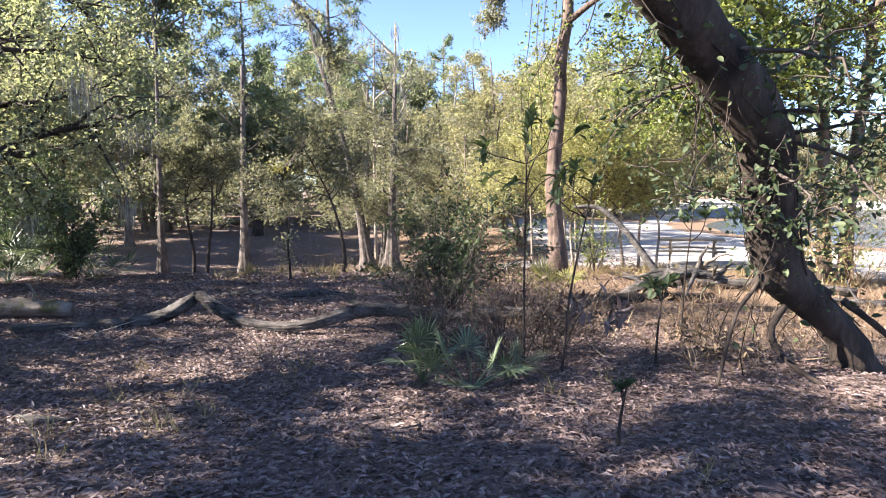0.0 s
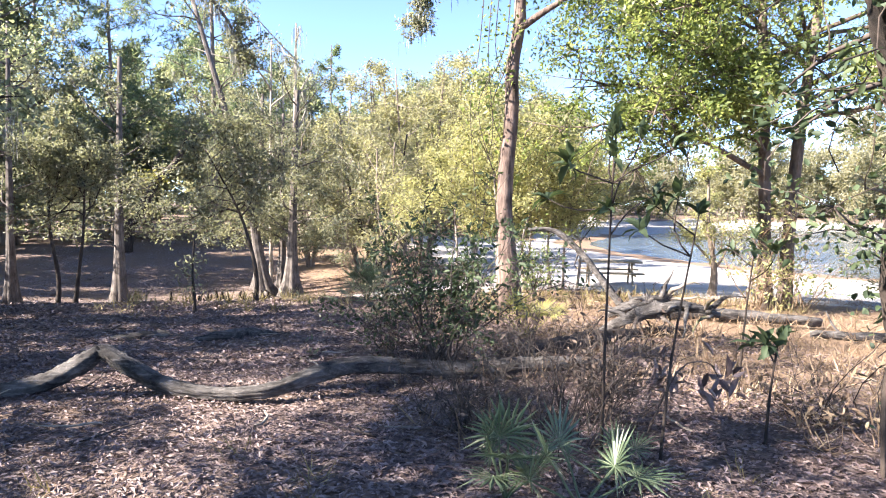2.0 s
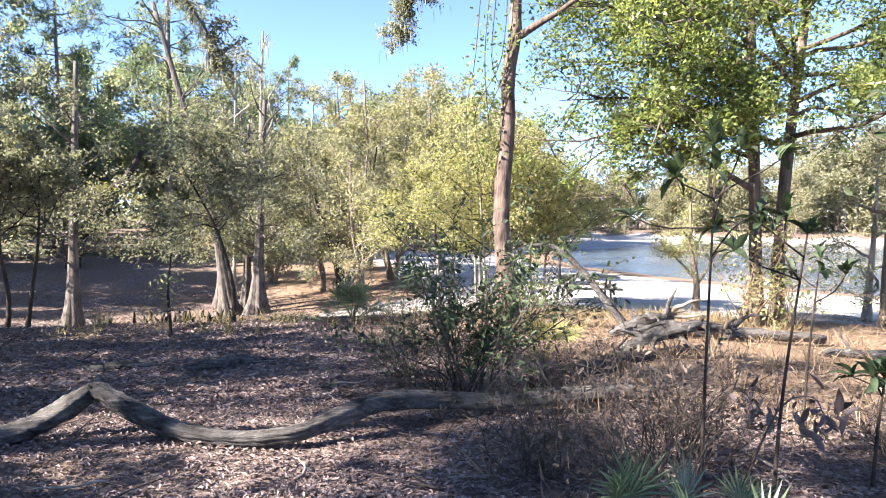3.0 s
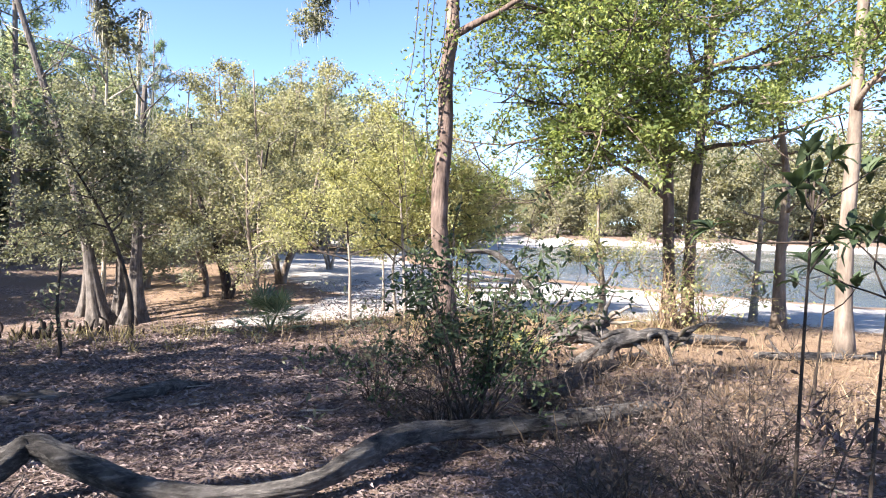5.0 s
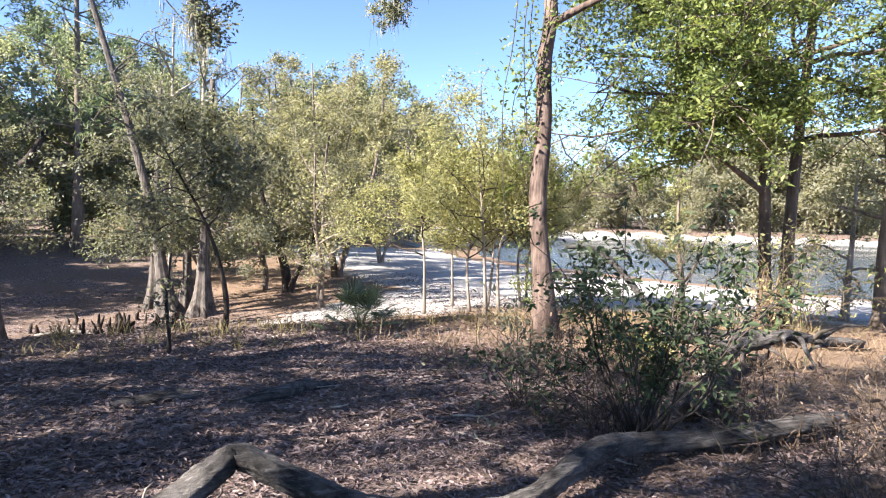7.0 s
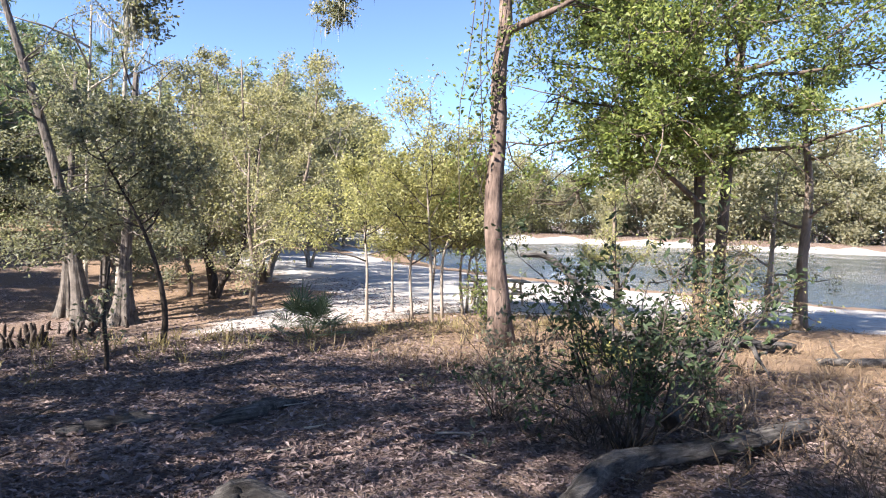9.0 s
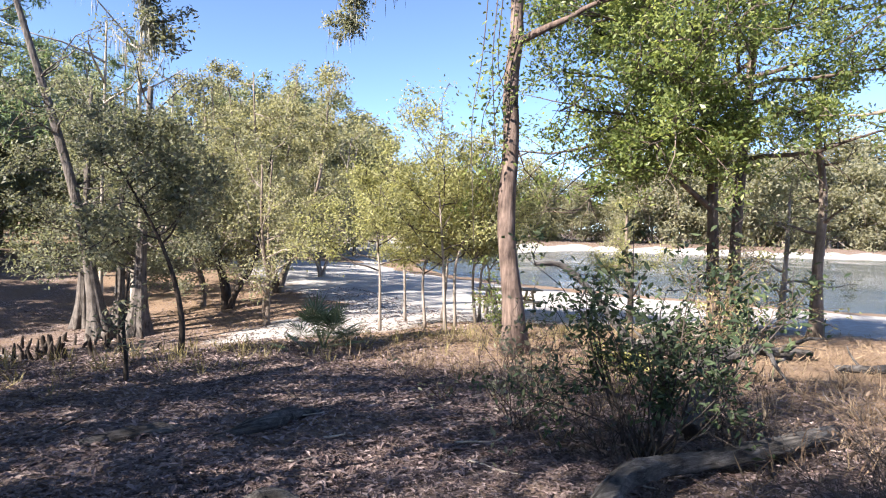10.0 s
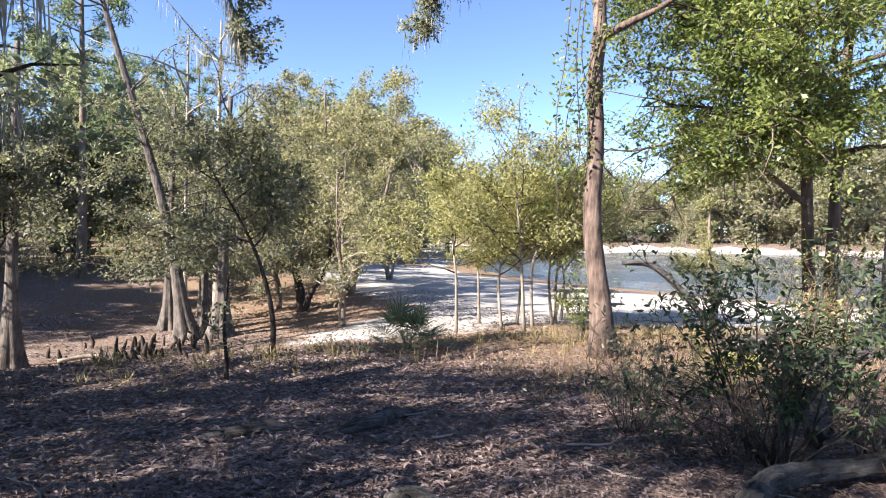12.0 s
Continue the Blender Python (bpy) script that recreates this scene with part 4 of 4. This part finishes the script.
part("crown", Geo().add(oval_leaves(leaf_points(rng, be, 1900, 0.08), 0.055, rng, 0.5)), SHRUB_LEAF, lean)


# ---- fallen wood ----
def log_thing(name, label, P, R, mat, seed, n=26, sides=12, rough=0.09, stubs=0):
    rng = np.random.default_rng(seed)
    base = np.array(P[len(P) // 2])
    ob = thing(name, tuple(base), label, "fallen wood")
    L = curve(local(P, base), n)
    groove = rng.normal(0, 1, (5, 2))
    ridges = lambda i, a: 1 + 0.07 * sum(g[0] * np.cos((k + 2) * a + g[1] * 3 + 0.05 * i) for k, g in enumerate(groove)) + 0.08 * np.cos(9 * a + i * 0.07) + 0.07 * math.sin(i * 0.9 + groove[0][0] * 5) * math.sin(i * 0.37)
    part("trunk", Geo().add(tube(L, np.interp(np.linspace(0, 1, n), np.linspace(0, 1, len(R)), R), sides, rough, rng, ridges)), mat, ob)
    for _ in range(stubs):
        i = rng.integers(2, n - 2)
        Q = limb_line(L[i], unit(rng.normal(0, 1, 3) + [0, 0, 0.8]), rng.uniform(0.12, 0.45), rng, 5, 0.3)
        part("stub", Geo().add(tube(Q, np.linspace(0.022, 0.008, 5), 6, 0.1, rng)), mat, ob)
    return ob


limb = log_thing("fallen_limb", "long arched grey-brown fallen limb lying on leaf litter",
                 [(-2.93, 7.36, 0.10), (-2.83, 7.31, 0.13), (-2.62, 7.2, 0.04), (-2.3, 7.05, -0.08), (-1.9, 6.9, -0.13), (-1.45, 6.8, -0.10), (-1.1, 6.9, -0.02), (-0.8, 7.05, 0.01), (-0.4, 7.15, -0.03), (0.0, 7.2, -0.08), (0.4, 7.12, -0.05), (0.95, 7.1, -0.04), (1.7, 7.25, -0.1)],
                 [0.04, 0.06, 0.066, 0.06, 0.05, 0.055, 0.068, 0.07, 0.064, 0.06, 0.062, 0.06, 0.045], DEADWOOD_X, 310, 110, 30, 0.05, 0)
rng = np.random.default_rng(341)
arm = curve(local([(-4.8, 6.95, -0.17), (-3.8, 7.12, -0.16), (-3.3, 7.2, -0.11), (-3.02, 7.27, 0.02), (-2.84, 7.31, 0.14)], limb.location), 50)
part("broken_arm", Geo().add(tube(arm, np.interp(np.linspace(0, 1, 50), [0, 0.5, 0.8, 1], [0.045, 0.07, 0.078, 0.055]), 26, 0.05, rng, lambda i, a: 1 + 0.09 * np.cos(3 * a + 0.1 * i) + 0.06 * np.cos(8 * a + 0.05 * i))), DEADWOOD_X, limb)
log_thing("broken_branch", "broken grey branch leaning down from the trunk", [(2.15, 12.0, 0.95), (2.6, 11.9, 0.92), (3.0, 11.7, 0.55), (3.3, 11.5, 0.1), (3.6, 11.3, -0.35)], [0.03, 0.045, 0.05, 0.06, 0.065], DEADWOOD_X, 311, 22, 10, 0.1, 1)
log_thing("rotten_log", "dark rotten log half sunk in straw", [(0.7, 7.85, -0.16), (1.3, 8.3, -0.2), (2.0, 8.8, -0.22), (2.9, 9.3, -0.28), (3.9, 9.9, -0.36)], [0.07, 0.10, 0.10, 0.09, 0.06], BARK_DARK, 312, 30, 12, 0.12, 4)
log_thing("rotten_log", "dark fallen log lying across the bank", [(3.4, 11.2, -0.3), (4.3, 10.9, -0.3), (5.2, 10.6, -0.32), (6.2, 10.2, -0.36)], [0.08, 0.09, 0.085, 0.06], DEADWOOD_X, 313, 24, 12, 0.12, 3)
log_thing("weathered_log", "weathered grey log on orange pine straw", [(5.3, 9.3, -0.33), (6.1, 8.9, -0.33), (7.0, 8.7, -0.36)], [0.05, 0.065, 0.04], DEADWOOD_X, 314, 16, 10, 0.1, 2)
log_thing("short_log", "short grey log lying on leaves", [(-2.75, 9.6, -0.33), (-2.3, 9.7, -0.27), (-2.0, 9.95, -0.3), (-1.7, 10.1, -0.36)], [0.05, 0.09, 0.07, 0.03], DEADWOOD_X, 315, 18, 10, 0.14, 0)
log_thing("short_log", "short dark log sunk in leaves", [(-3.7, 9.9, -0.34), (-3.2, 9.95, -0.30), (-2.85, 9.9, -0.34)], [0.05, 0.07, 0.04], DEADWOOD_X, 316, 14, 9, 0.12, 0)
log_thing("mossy_log", "old log with green moss at the edge of the clearing", [(-6.6, 7.5, -0.15), (-5.6, 7.75, -0.08), (-4.7, 7.8, -0.12)], [0.12, 0.13, 0.09], DEADWOOD, 317, 18, 12, 0.1, 2)
log_thing("bark_piece", "pale broken piece of wood on leaves", [(-2.4, 3.85, 0.0), (-2.2, 3.75, 0.02), (-2.0, 3.8, -0.01)], [0.02, 0.035, 0.02], DEADWOOD_X, 318, 10, 8, 0.16, 0)
log_thing("fallen_branch", "thin fallen branch across the hollow", [(-6.3, 20.0, -1.55), (-5.6, 20.1, -1.5), (-4.9, 19.8, -1.62)], [0.05, 0.06, 0.03], GREY_WOOD, 319, 12, 8, 0.1, 1)


def root_plate(at, seed, arch=((-0.5, 0.1, -0.05), (-0.1, 0, 0.12), (0.25, 0, 0.2), (0.5, -0.05, 0.22)), roots=26):
    """The torn-up roots of a fallen tree: a hub of wood and many tapering roots."""
    rng = np.random.default_rng(seed)
    ob = thing("uprooted_stump", at, "weathered grey uprooted stump with splayed roots", "stump")
    P = curve(arch, 14)
    part("hub", Geo().add(tube(P, np.interp(np.linspace(0, 1, 14), [0, 0.4, 1], [0.05, 0.12, 0.05] if roots > 20 else [0.04, 0.085, 0.03]), 14, 0.2, rng)), DEADWOOD_X, ob)
    for k in range(roots):
        d = unit(np.array([rng.normal(0.2, 0.8), rng.normal(0, 0.6), rng.uniform(-0.5, 0.6)]))
        Q = limb_line(P[rng.integers(3, 13)], d, rng.uniform(0.3, 0.85), rng, 7, 0.3, -0.5)
        Q[:, 2] = np.maximum(Q[:, 2], -0.12)
        part("root", Geo().add(tube(Q, np.linspace(rng.uniform(0.025, 0.055), 0.006, 7), 7, 0.1, rng)), DEADWOOD if k % 3 == 0 else DEADWOOD_X, ob)


root_plate(on_ground(3.15, 9.25, -0.05), 330, ((-0.85, 0.35, -0.1), (-0.4, 0.1, 0.2), (0.05, -0.08, 0.36), (0.35, -0.2, 0.36), (0.6, -0.3, 0.28)), 18)
root_plate(on_ground(3.75, 11.15, -0.08), 331)


# ---- low plants ----
def palmetto(at, label, seed, fronds=12, size=0.5, mat=FROND, rise=(25, 75)):
    rng = np.random.default_rng(seed)
    ob = thing("palmetto", at, label, "palmetto", "palmettos")
    for k in range(fronds):
        az, el = k * 2.4 + rng.normal(0, 0.3), radians(rng.uniform(*rise))
        d = np.array([math.cos(az) * math.cos(el), math.sin(az) * math.cos(el), math.sin(el)])
        L = size * rng.uniform(0.7, 1.15)
        Q = limb_line((0, 0, 0), d, L, rng, 6, 0.06, -0.25)
        g = Geo().add(tube(Q, np.linspace(0.008, 0.005, 6), 5))
        f = unit(Q[-1] - Q[-2])
        s = unit(np.cross(f, [0, 0, 1.0]))
        u = np.cross(s, f)
        tilt = rng.uniform(-0.5, 0.7)
        blades = 17
        for i in range(blades):
            a = radians(-118 + 236 * i / (blades - 1))
            w = unit(f * math.cos(a) + s * math.sin(a) * 0.95 + u * (0.12 + tilt * math.cos(a)))
            n = unit(np.cross(w, u))
            l = size * rng.uniform(0.62, 0.85) * (1 - 0.25 * abs(a) / 2)
            p = Q[-1]
            m = p + w * l * 0.5
            t = p + w * l - np.array([0, 0, 0.12 * l * rng.uniform(0, 1.4)])
            h = n * l * 0.04
            lift = u * l * 0.02
            g.add(([p, m + h, t, m + lift], [(0, 1, 2, 3)])).add(([p, m + lift, t, m - h], [(0, 1, 2, 3)]))
        part("frond", g, mat, ob, smooth=False)
    return ob


palmetto(on_ground(-0.05, 4.75), "green palmetto with upright fan fronds in the brush", 401, 8, 0.32, FROND, (45, 85))
palmetto(on_ground(0.30, 4.62), "pale green palmetto with a spread fan frond", 402, 7, 0.32, FROND, (20, 65))
palmetto(on_ground(0.55, 4.95), "small palmetto with drooping fronds", 403, 4, 0.24, FROND, (30, 70))
palmetto(on_ground(-0.48, 14.0), "dark green palmetto clump at the sand's edge", 404, 20, 0.56, FROND, (10, 75))
palmetto(on_ground(1.4, 9.4), "yellow-green palmetto lit by the sun", 405, 9, 0.42, FROND_DRY, (35, 80))
palmetto(on_ground(-8.9, 12.2), "large dark palmetto under the trees", 406, 15, 0.85, FROND, (15, 70))
palmetto(on_ground(-7.9, 13.4), "dark palmetto under the trees", 407, 12, 0.7, FROND, (15, 70))


def bush(at, label, seed, stems, h, spread, leafm, count, size, name="shrub", aspect=0.45, wander=0.16, cluster=0.05, low=0.25, group="", stem_mat=None, clump=4):
    """A shrub of many thin stems, leaves on its twigs."""
    rng = np.random.default_rng(seed)
    ob = thing(name, at, label, "shrub", group)
    ends, thin = [], 0.5 if name == "dead_brush" else 1.0
    for k in range(stems):
        az, r = rng.uniform(0, 6.28), rng.uniform(0, 1) ** 0.6
        d = unit(np.array([math.cos(az) * r * spread, math.sin(az) * r * spread, h]))
        P = limb_line((rng.normal(0, 0.07), rng.normal(0, 0.07), -0.02), d, h * rng.uniform(0.6, 1.15), rng, 8, wander, 0.1)
        stem = part("stem", Geo().add(tube(P, np.linspace(thin * rng.uniform(0.006, 0.013), 0.003 * thin, 8), 5)), stem_mat or TWIG, ob)
        for _ in range(6 if thin == 1 else 8):
            a = rng.integers(int(1 + low * 6), 8)
            Q = limb_line(P[a], turned(unit(P[a] - P[a - 1]), rng, 0.8), h * rng.uniform(0.15, 0.35), rng, 5, 0.25, 0.1)
            part("twig", Geo().add(tube(Q, np.linspace(0.004 * thin, 0.002 * thin, 5), 4)), stem_mat or TWIG, stem)
            ends.append(Q)
    if count:
        part("foliage", Geo().add(oval_leaves(leaf_points(rng, ends, count, cluster, clump), size * 1.05, rng, aspect, 0.5)), leafm, ob)
    return ob


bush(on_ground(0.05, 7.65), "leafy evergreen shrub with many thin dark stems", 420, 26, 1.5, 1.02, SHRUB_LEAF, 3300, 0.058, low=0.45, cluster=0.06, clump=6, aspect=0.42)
bush(on_ground(-0.15, 7.85), "tangle of bare grey stems under a shrub", 421, 26, 0.9, 0.9, BRUSH_LEAF, 250, 0.042, wander=0.3, name="dead_brush")
bush(on_ground(0.75, 7.4), "bare grey brush beside a fallen limb", 422, 24, 0.7, 0.9, BRUSH_LEAF, 260, 0.042, wander=0.3, name="dead_brush")
bush(on_ground(0.5, 5.6), "tangled bare brown brush with a few dead leaves", 423, 34, 0.95, 1.0, BRUSH_LEAF, 320, 0.042, wander=0.28, name="dead_brush")
bush(on_ground(0.95, 5.9), "tangled bare brown brush with curled dead leaves", 424, 28, 0.85, 1.0, BRUSH_LEAF, 420, 0.042, wander=0.3, name="dead_brush")
bush(on_ground(0.0, 5.9), "low bare grey brush", 425, 30, 0.8, 1.0, BRUSH_LEAF, 220, 0.042, wander=0.28, name="dead_brush")
bush(on_ground(-0.4, 8.7), "thin upright brush with grey stems", 426, 22, 1.05, 0.7, GREY_LEAF, 500, 0.05, wander=0.2, name="dead_brush")
bush(on_ground(0.35, 9.3), "thin upright dry brush", 427, 18, 0.8, 0.7, STRAW, 200, 0.05, wander=0.2, name="dead_brush")
bush(on_ground(1.3, 6.6), "low tangle of dry brush", 429, 22, 0.6, 1.2, BRUSH_LEAF, 300, 0.042, wander=0.3, name="dead_brush")
bush(on_ground(2.3, 5.6), "dry brush under the leaning tree", 430, 18, 0.5, 1.2, STRAW, 300, 0.05, wander=0.3, name="dead_brush")
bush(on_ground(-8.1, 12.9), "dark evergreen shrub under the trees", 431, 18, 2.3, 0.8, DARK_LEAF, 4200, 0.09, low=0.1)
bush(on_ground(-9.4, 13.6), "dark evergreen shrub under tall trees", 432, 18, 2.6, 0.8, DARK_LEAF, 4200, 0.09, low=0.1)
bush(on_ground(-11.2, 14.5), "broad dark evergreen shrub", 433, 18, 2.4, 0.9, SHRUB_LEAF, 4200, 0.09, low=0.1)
bush(on_ground(6.5, 12.2), "tan tangle of dry vines and yellow leaves round the oak trunks", 435, 20, 2.5, 0.7, YELLOW_LEAF, 1100, 0.075, low=0.2, wander=0.26, name="vine_tangle", cluster=0.09, stem_mat=STRAW)
bush(on_ground(7.2, 11.9), "dry vines with few leaves at the oak's foot", 436, 12, 1.7, 0.7, OAK_LEAF, 350, 0.07, low=0.2, wander=0.28, name="vine_tangle", stem_mat=STRAW)
bush(on_ground(2.9, 14.0), "thin leafy shrub behind the tall tree", 434, 12, 1.4, 0.6, OAK_LEAF, 900, 0.06, low=0.3)


def big_leaf_sapling(at, h, seed, label, bunches, lean=(0, 0), size=0.13):
    """A thin upright stem whose top carries bunches of large pointed leaves, each leaf a part."""
    rng = np.random.default_rng(seed)
    ob = thing("broadleaf_sapling", at, label, "sapling", "broad-leaved saplings")
    P = curve([(0, 0, -0.02), (lean[0] * 0.3, lean[1] * 0.3, h * 0.45), (lean[0], lean[1], h)], 14)
    stem = part("stem", Geo().add(tube(P, np.linspace(0.012, 0.005, 14), 6)), BARK_DARK, ob)
    tips = [(P[-1], unit(P[-1] - P[-2]))]
    for k in range(bunches - 1):
        i = rng.integers(10, 13)
        Q = limb_line(P[i], turned(np.array([0, 0, 0.7]), rng, 0.6), h * rng.uniform(0.1, 0.28), rng, 5, 0.2, 0.3)
        part("twig", Geo().add(tube(Q, np.linspace(0.006, 0.004, 5), 5)), BARK_DARK, stem)
        tips.append((Q[-1], unit(Q[-1] - Q[-2])))
    for p, d in tips:
        for j in range(9):
            w = turned(d * 0.7, rng, 0.6)
            up = turned(np.array([0, 0, 1.0]), rng, 0.3)
            s = unit(np.cross(w, up))
            n = np.cross(s, w)
            L = size * rng.uniform(0.7, 1.25)
            mid = [p + w * L * f + n * L * (0.12 * math.sin(f * 3.1) - 0.12 * f * f) for f in (0, 0.3, 0.65, 1)]
            wd = [0.004, 0.17 * L, 0.15 * L, 0.003]
            V = []
            for m, k in zip(mid, wd):
                V += [m - s * k + n * k * 0.35, m, m + s * k + n * k * 0.35]
            F = []
            for a in range(3):
                for c in range(2):
                    F.append((a * 3 + c, a * 3 + c + 1, a * 3 + c + 4, a * 3 + c + 3))
            part("leaf", Geo().add((V, F)), SHRUB_LEAF, ob)
    return ob


big_leaf_sapling(on_ground(0.72, 5.4), 1.8, 450, "thin dark sapling topped with large glossy green leaves", 9, (0.03, 0.0))
big_leaf_sapling(on_ground(1.0, 5.2), 1.45, 451, "thin sapling with a few broad green leaves", 4, (0.25, 0.1))
big_leaf_sapling(on_ground(1.75, 5.3), 0.62, 452, "short sapling with broad green leaves beside the path", 4, (0.05, 0.0))
big_leaf_sapling(on_ground(1.05, 3.5), 0.3, 454, "low green seedling in leaf litter by the path", 3, (0.04, 0.0), 0.07)
big_leaf_sapling(on_ground(2.3, 6.4), 1.3, 453, "thin sapling with broad leaves among dry brush", 4, (0.1, 0.0))


def curled_leaves(at, seed):
    """A bent twig with a bunch of large dead brown leaves."""
    rng = np.random.default_rng(seed)
    ob = thing("dead_leaf_bunch", at, "bunch of large curled dead brown leaves on a twig", "dead leaves")
    P = curve([(-0.35, 0.1, -0.05), (-0.15, 0.05, 0.45), (0.02, 0, 0.52), (0.1, 0, 0.42)], 10)
    part("twig", Geo().add(tube(P, np.linspace(0.007, 0.003, 10), 5)), TWIG, ob)
    part("foliage", Geo().add(oval_leaves(P[-1] + rng.normal(0, 0.06, (26, 3)), 0.11, rng, 0.35, 0.0, 0.6)), DEAD_LEAF, ob)


curled_leaves(on_ground(1.35, 5.35), 460)
curled_leaves(on_ground(1.1, 5.6), 461)


# ---- picnic table on the sand ----
def box(c, s, turn=0.0):
    x, y, z = np.array(s) / 2
    V = np.array([(-x, -y, -z), (x, -y, -z), (x, y, -z), (-x, y, -z), (-x, -y, z), (x, -y, z), (x, y, z), (-x, y, z)], float)
    a = np.array([[1, 0, 0], [0, math.cos(turn), -math.sin(turn)], [0, math.sin(turn), math.cos(turn)]])
    return V @ a.T + np.array(c), np.array([(0, 3, 2, 1), (4, 5, 6, 7), (0, 1, 5, 4), (1, 2, 6, 5), (2, 3, 7, 6), (3, 0, 4, 7)])


table = thing("picnic_table", on_ground(6.9, 19.6), "weathered tan wooden picnic table standing on sand", "picnic table", turn=-18)
for i in range(5):
    part("plank", Geo().add(box((0, -0.30 + 0.15 * i, 0.74), (1.83, 0.138, 0.04))), PLANK, table, smooth=False)
for s in (-1, 1):
    for o in (-0.075, 0.075):
        part("bench_plank", Geo().add(box((0, s * 0.66 + o, 0.44), (1.83, 0.138, 0.04))), PLANK, table, smooth=False)
    for e in (-0.62, 0.62):
        part("leg", Geo().add(box((e, s * 0.42, 0.36), (0.045, 0.09, 0.84), s * 0.5)), PLANK, table, smooth=False)
for e in (-0.62, 0.62):
    part("crossbar", Geo().add(box((e + 0.05, 0, 0.40), (0.04, 1.5, 0.09))), PLANK, table, smooth=False)
    part("crossbar", Geo().add(box((e + 0.05, 0, 0.70), (0.04, 0.72, 0.07))), PLANK, table, smooth=False)


# ---- leaf litter, straw, grass, twigs ----
def scatter(n, seed, x0, x1, y0, y1, keep):
    rng = np.random.default_rng(seed)
    X, Y = rng.uniform(x0, x1, n), rng.uniform(y0, y1, n)
    ok = rng.uniform(0, 1, n) < keep(X, Y)
    X, Y = X[ok], Y[ok]
    return rng, np.stack([X, Y, height(X, Y) + small_relief(X, Y)], -1)


def litter(n, seed, area, keep, size, mat, name, label, lift=0.02, aspect=0.40, up=1.9, fold=0.2, kind="stuff"):
    rng, C = scatter(n, seed, *area, keep)
    C[:, 2] += rng.uniform(0, lift, len(C))
    single(name, Geo().add(leaves(C, size, rng, aspect, up, fold)), mat, label, name.replace("_", " "), kind=kind, smooth=False)


litter(150000, 501, (-6, 5, 1.5, 9), lambda x, y: np.clip(1.15 - 0.08 * (y - 3), 0.3, 1) * (1 - 0.75 * smooth(0.5, 3.5, x + 0.4 * (y - 7))), 0.044, DEAD_LEAF, "leaf_litter", "thick layer of curled brown fallen leaves")
litter(64000, 502, (-9, 4, 8, 15), lambda x, y: (1 - 0.75 * smooth(0.0, 3.0, x + 0.3 * (y - 9))) * 0.9, 0.065, DEAD_LEAF, "leaf_litter", "brown fallen leaves under the trees")
litter(26000, 503, (-1, 11, 6.0, 15), lambda x, y: smooth(0.0, 3.0, x + 0.3 * (y - 9)), 0.17, STRAW, "pine_straw", "orange-brown pine straw covering the bank", 0.02, 0.06, 1.5, 0.15)
litter(26000, 504, (-12, 6, 15, 30), lambda x, y: 0.6 + 0 * x, 0.10, DEAD_LEAF, "leaf_litter", "scattered leaves in the hollow")


def tufts(n, seed, area, keep, h, mat, name, label):
    rng, C = scatter(n, seed, *area, keep)
    C = np.repeat(C, 14, 0) + rng.normal(0, 0.04, (len(C) * 14, 3)) * [1, 1, 0]
    single(name, Geo().add(leaves(C, h, rng, 0.035, 0.0, 0.2, np.array([0, 0, 2.0]), 0.9)), mat, label, name.replace("_", " "), kind="stuff")


tufts(520, 510, (-5, 8, 11.0, 16.5), lambda x, y: np.exp(-(((y - 14.5 + 0.25 * np.abs(x)) / 1.3) ** 2)), 0.26, GRASS, "dry_grass", "sparse dry grass along the bank's edge")
tufts(420, 511, (-0.5, 6.5, 5.0, 12.5), lambda x, y: 0.75 + 0 * x, 0.24, STRAW, "dry_grass", "dry straw-coloured grass tufts")
tufts(60, 512, (-2.5, 2, 2.8, 5.5), lambda x, y: 0.5 + 0 * x, 0.16, GRASS, "dry_grass", "thin dry grass by the path")


def twig_scatter(n, seed, area):
    rng, C = scatter(n, seed, *area, lambda x, y: 1 + 0 * x)
    for c in C:
        a, L = rng.uniform(0, 6.28), rng.uniform(0.15, 0.6)
        P = limb_line((0, 0, 0), np.array([math.cos(a), math.sin(a), 0.08]), L, rng, 6, 0.22)
        P[:, 2] = np.abs(P[:, 2]) * 0.4 + 0.012
        single("twig", Geo().add(tube(P, np.linspace(rng.uniform(0.006, 0.014), 0.004, 6), 5, 0.1, rng)), GREY_WOOD if rng.uniform() < 0.4 else TWIG, "thin fallen twig lying on leaf litter", "twig", "fallen twigs", at=tuple(c))


twig_scatter(90, 520, (-5, 4, 2.8, 11))
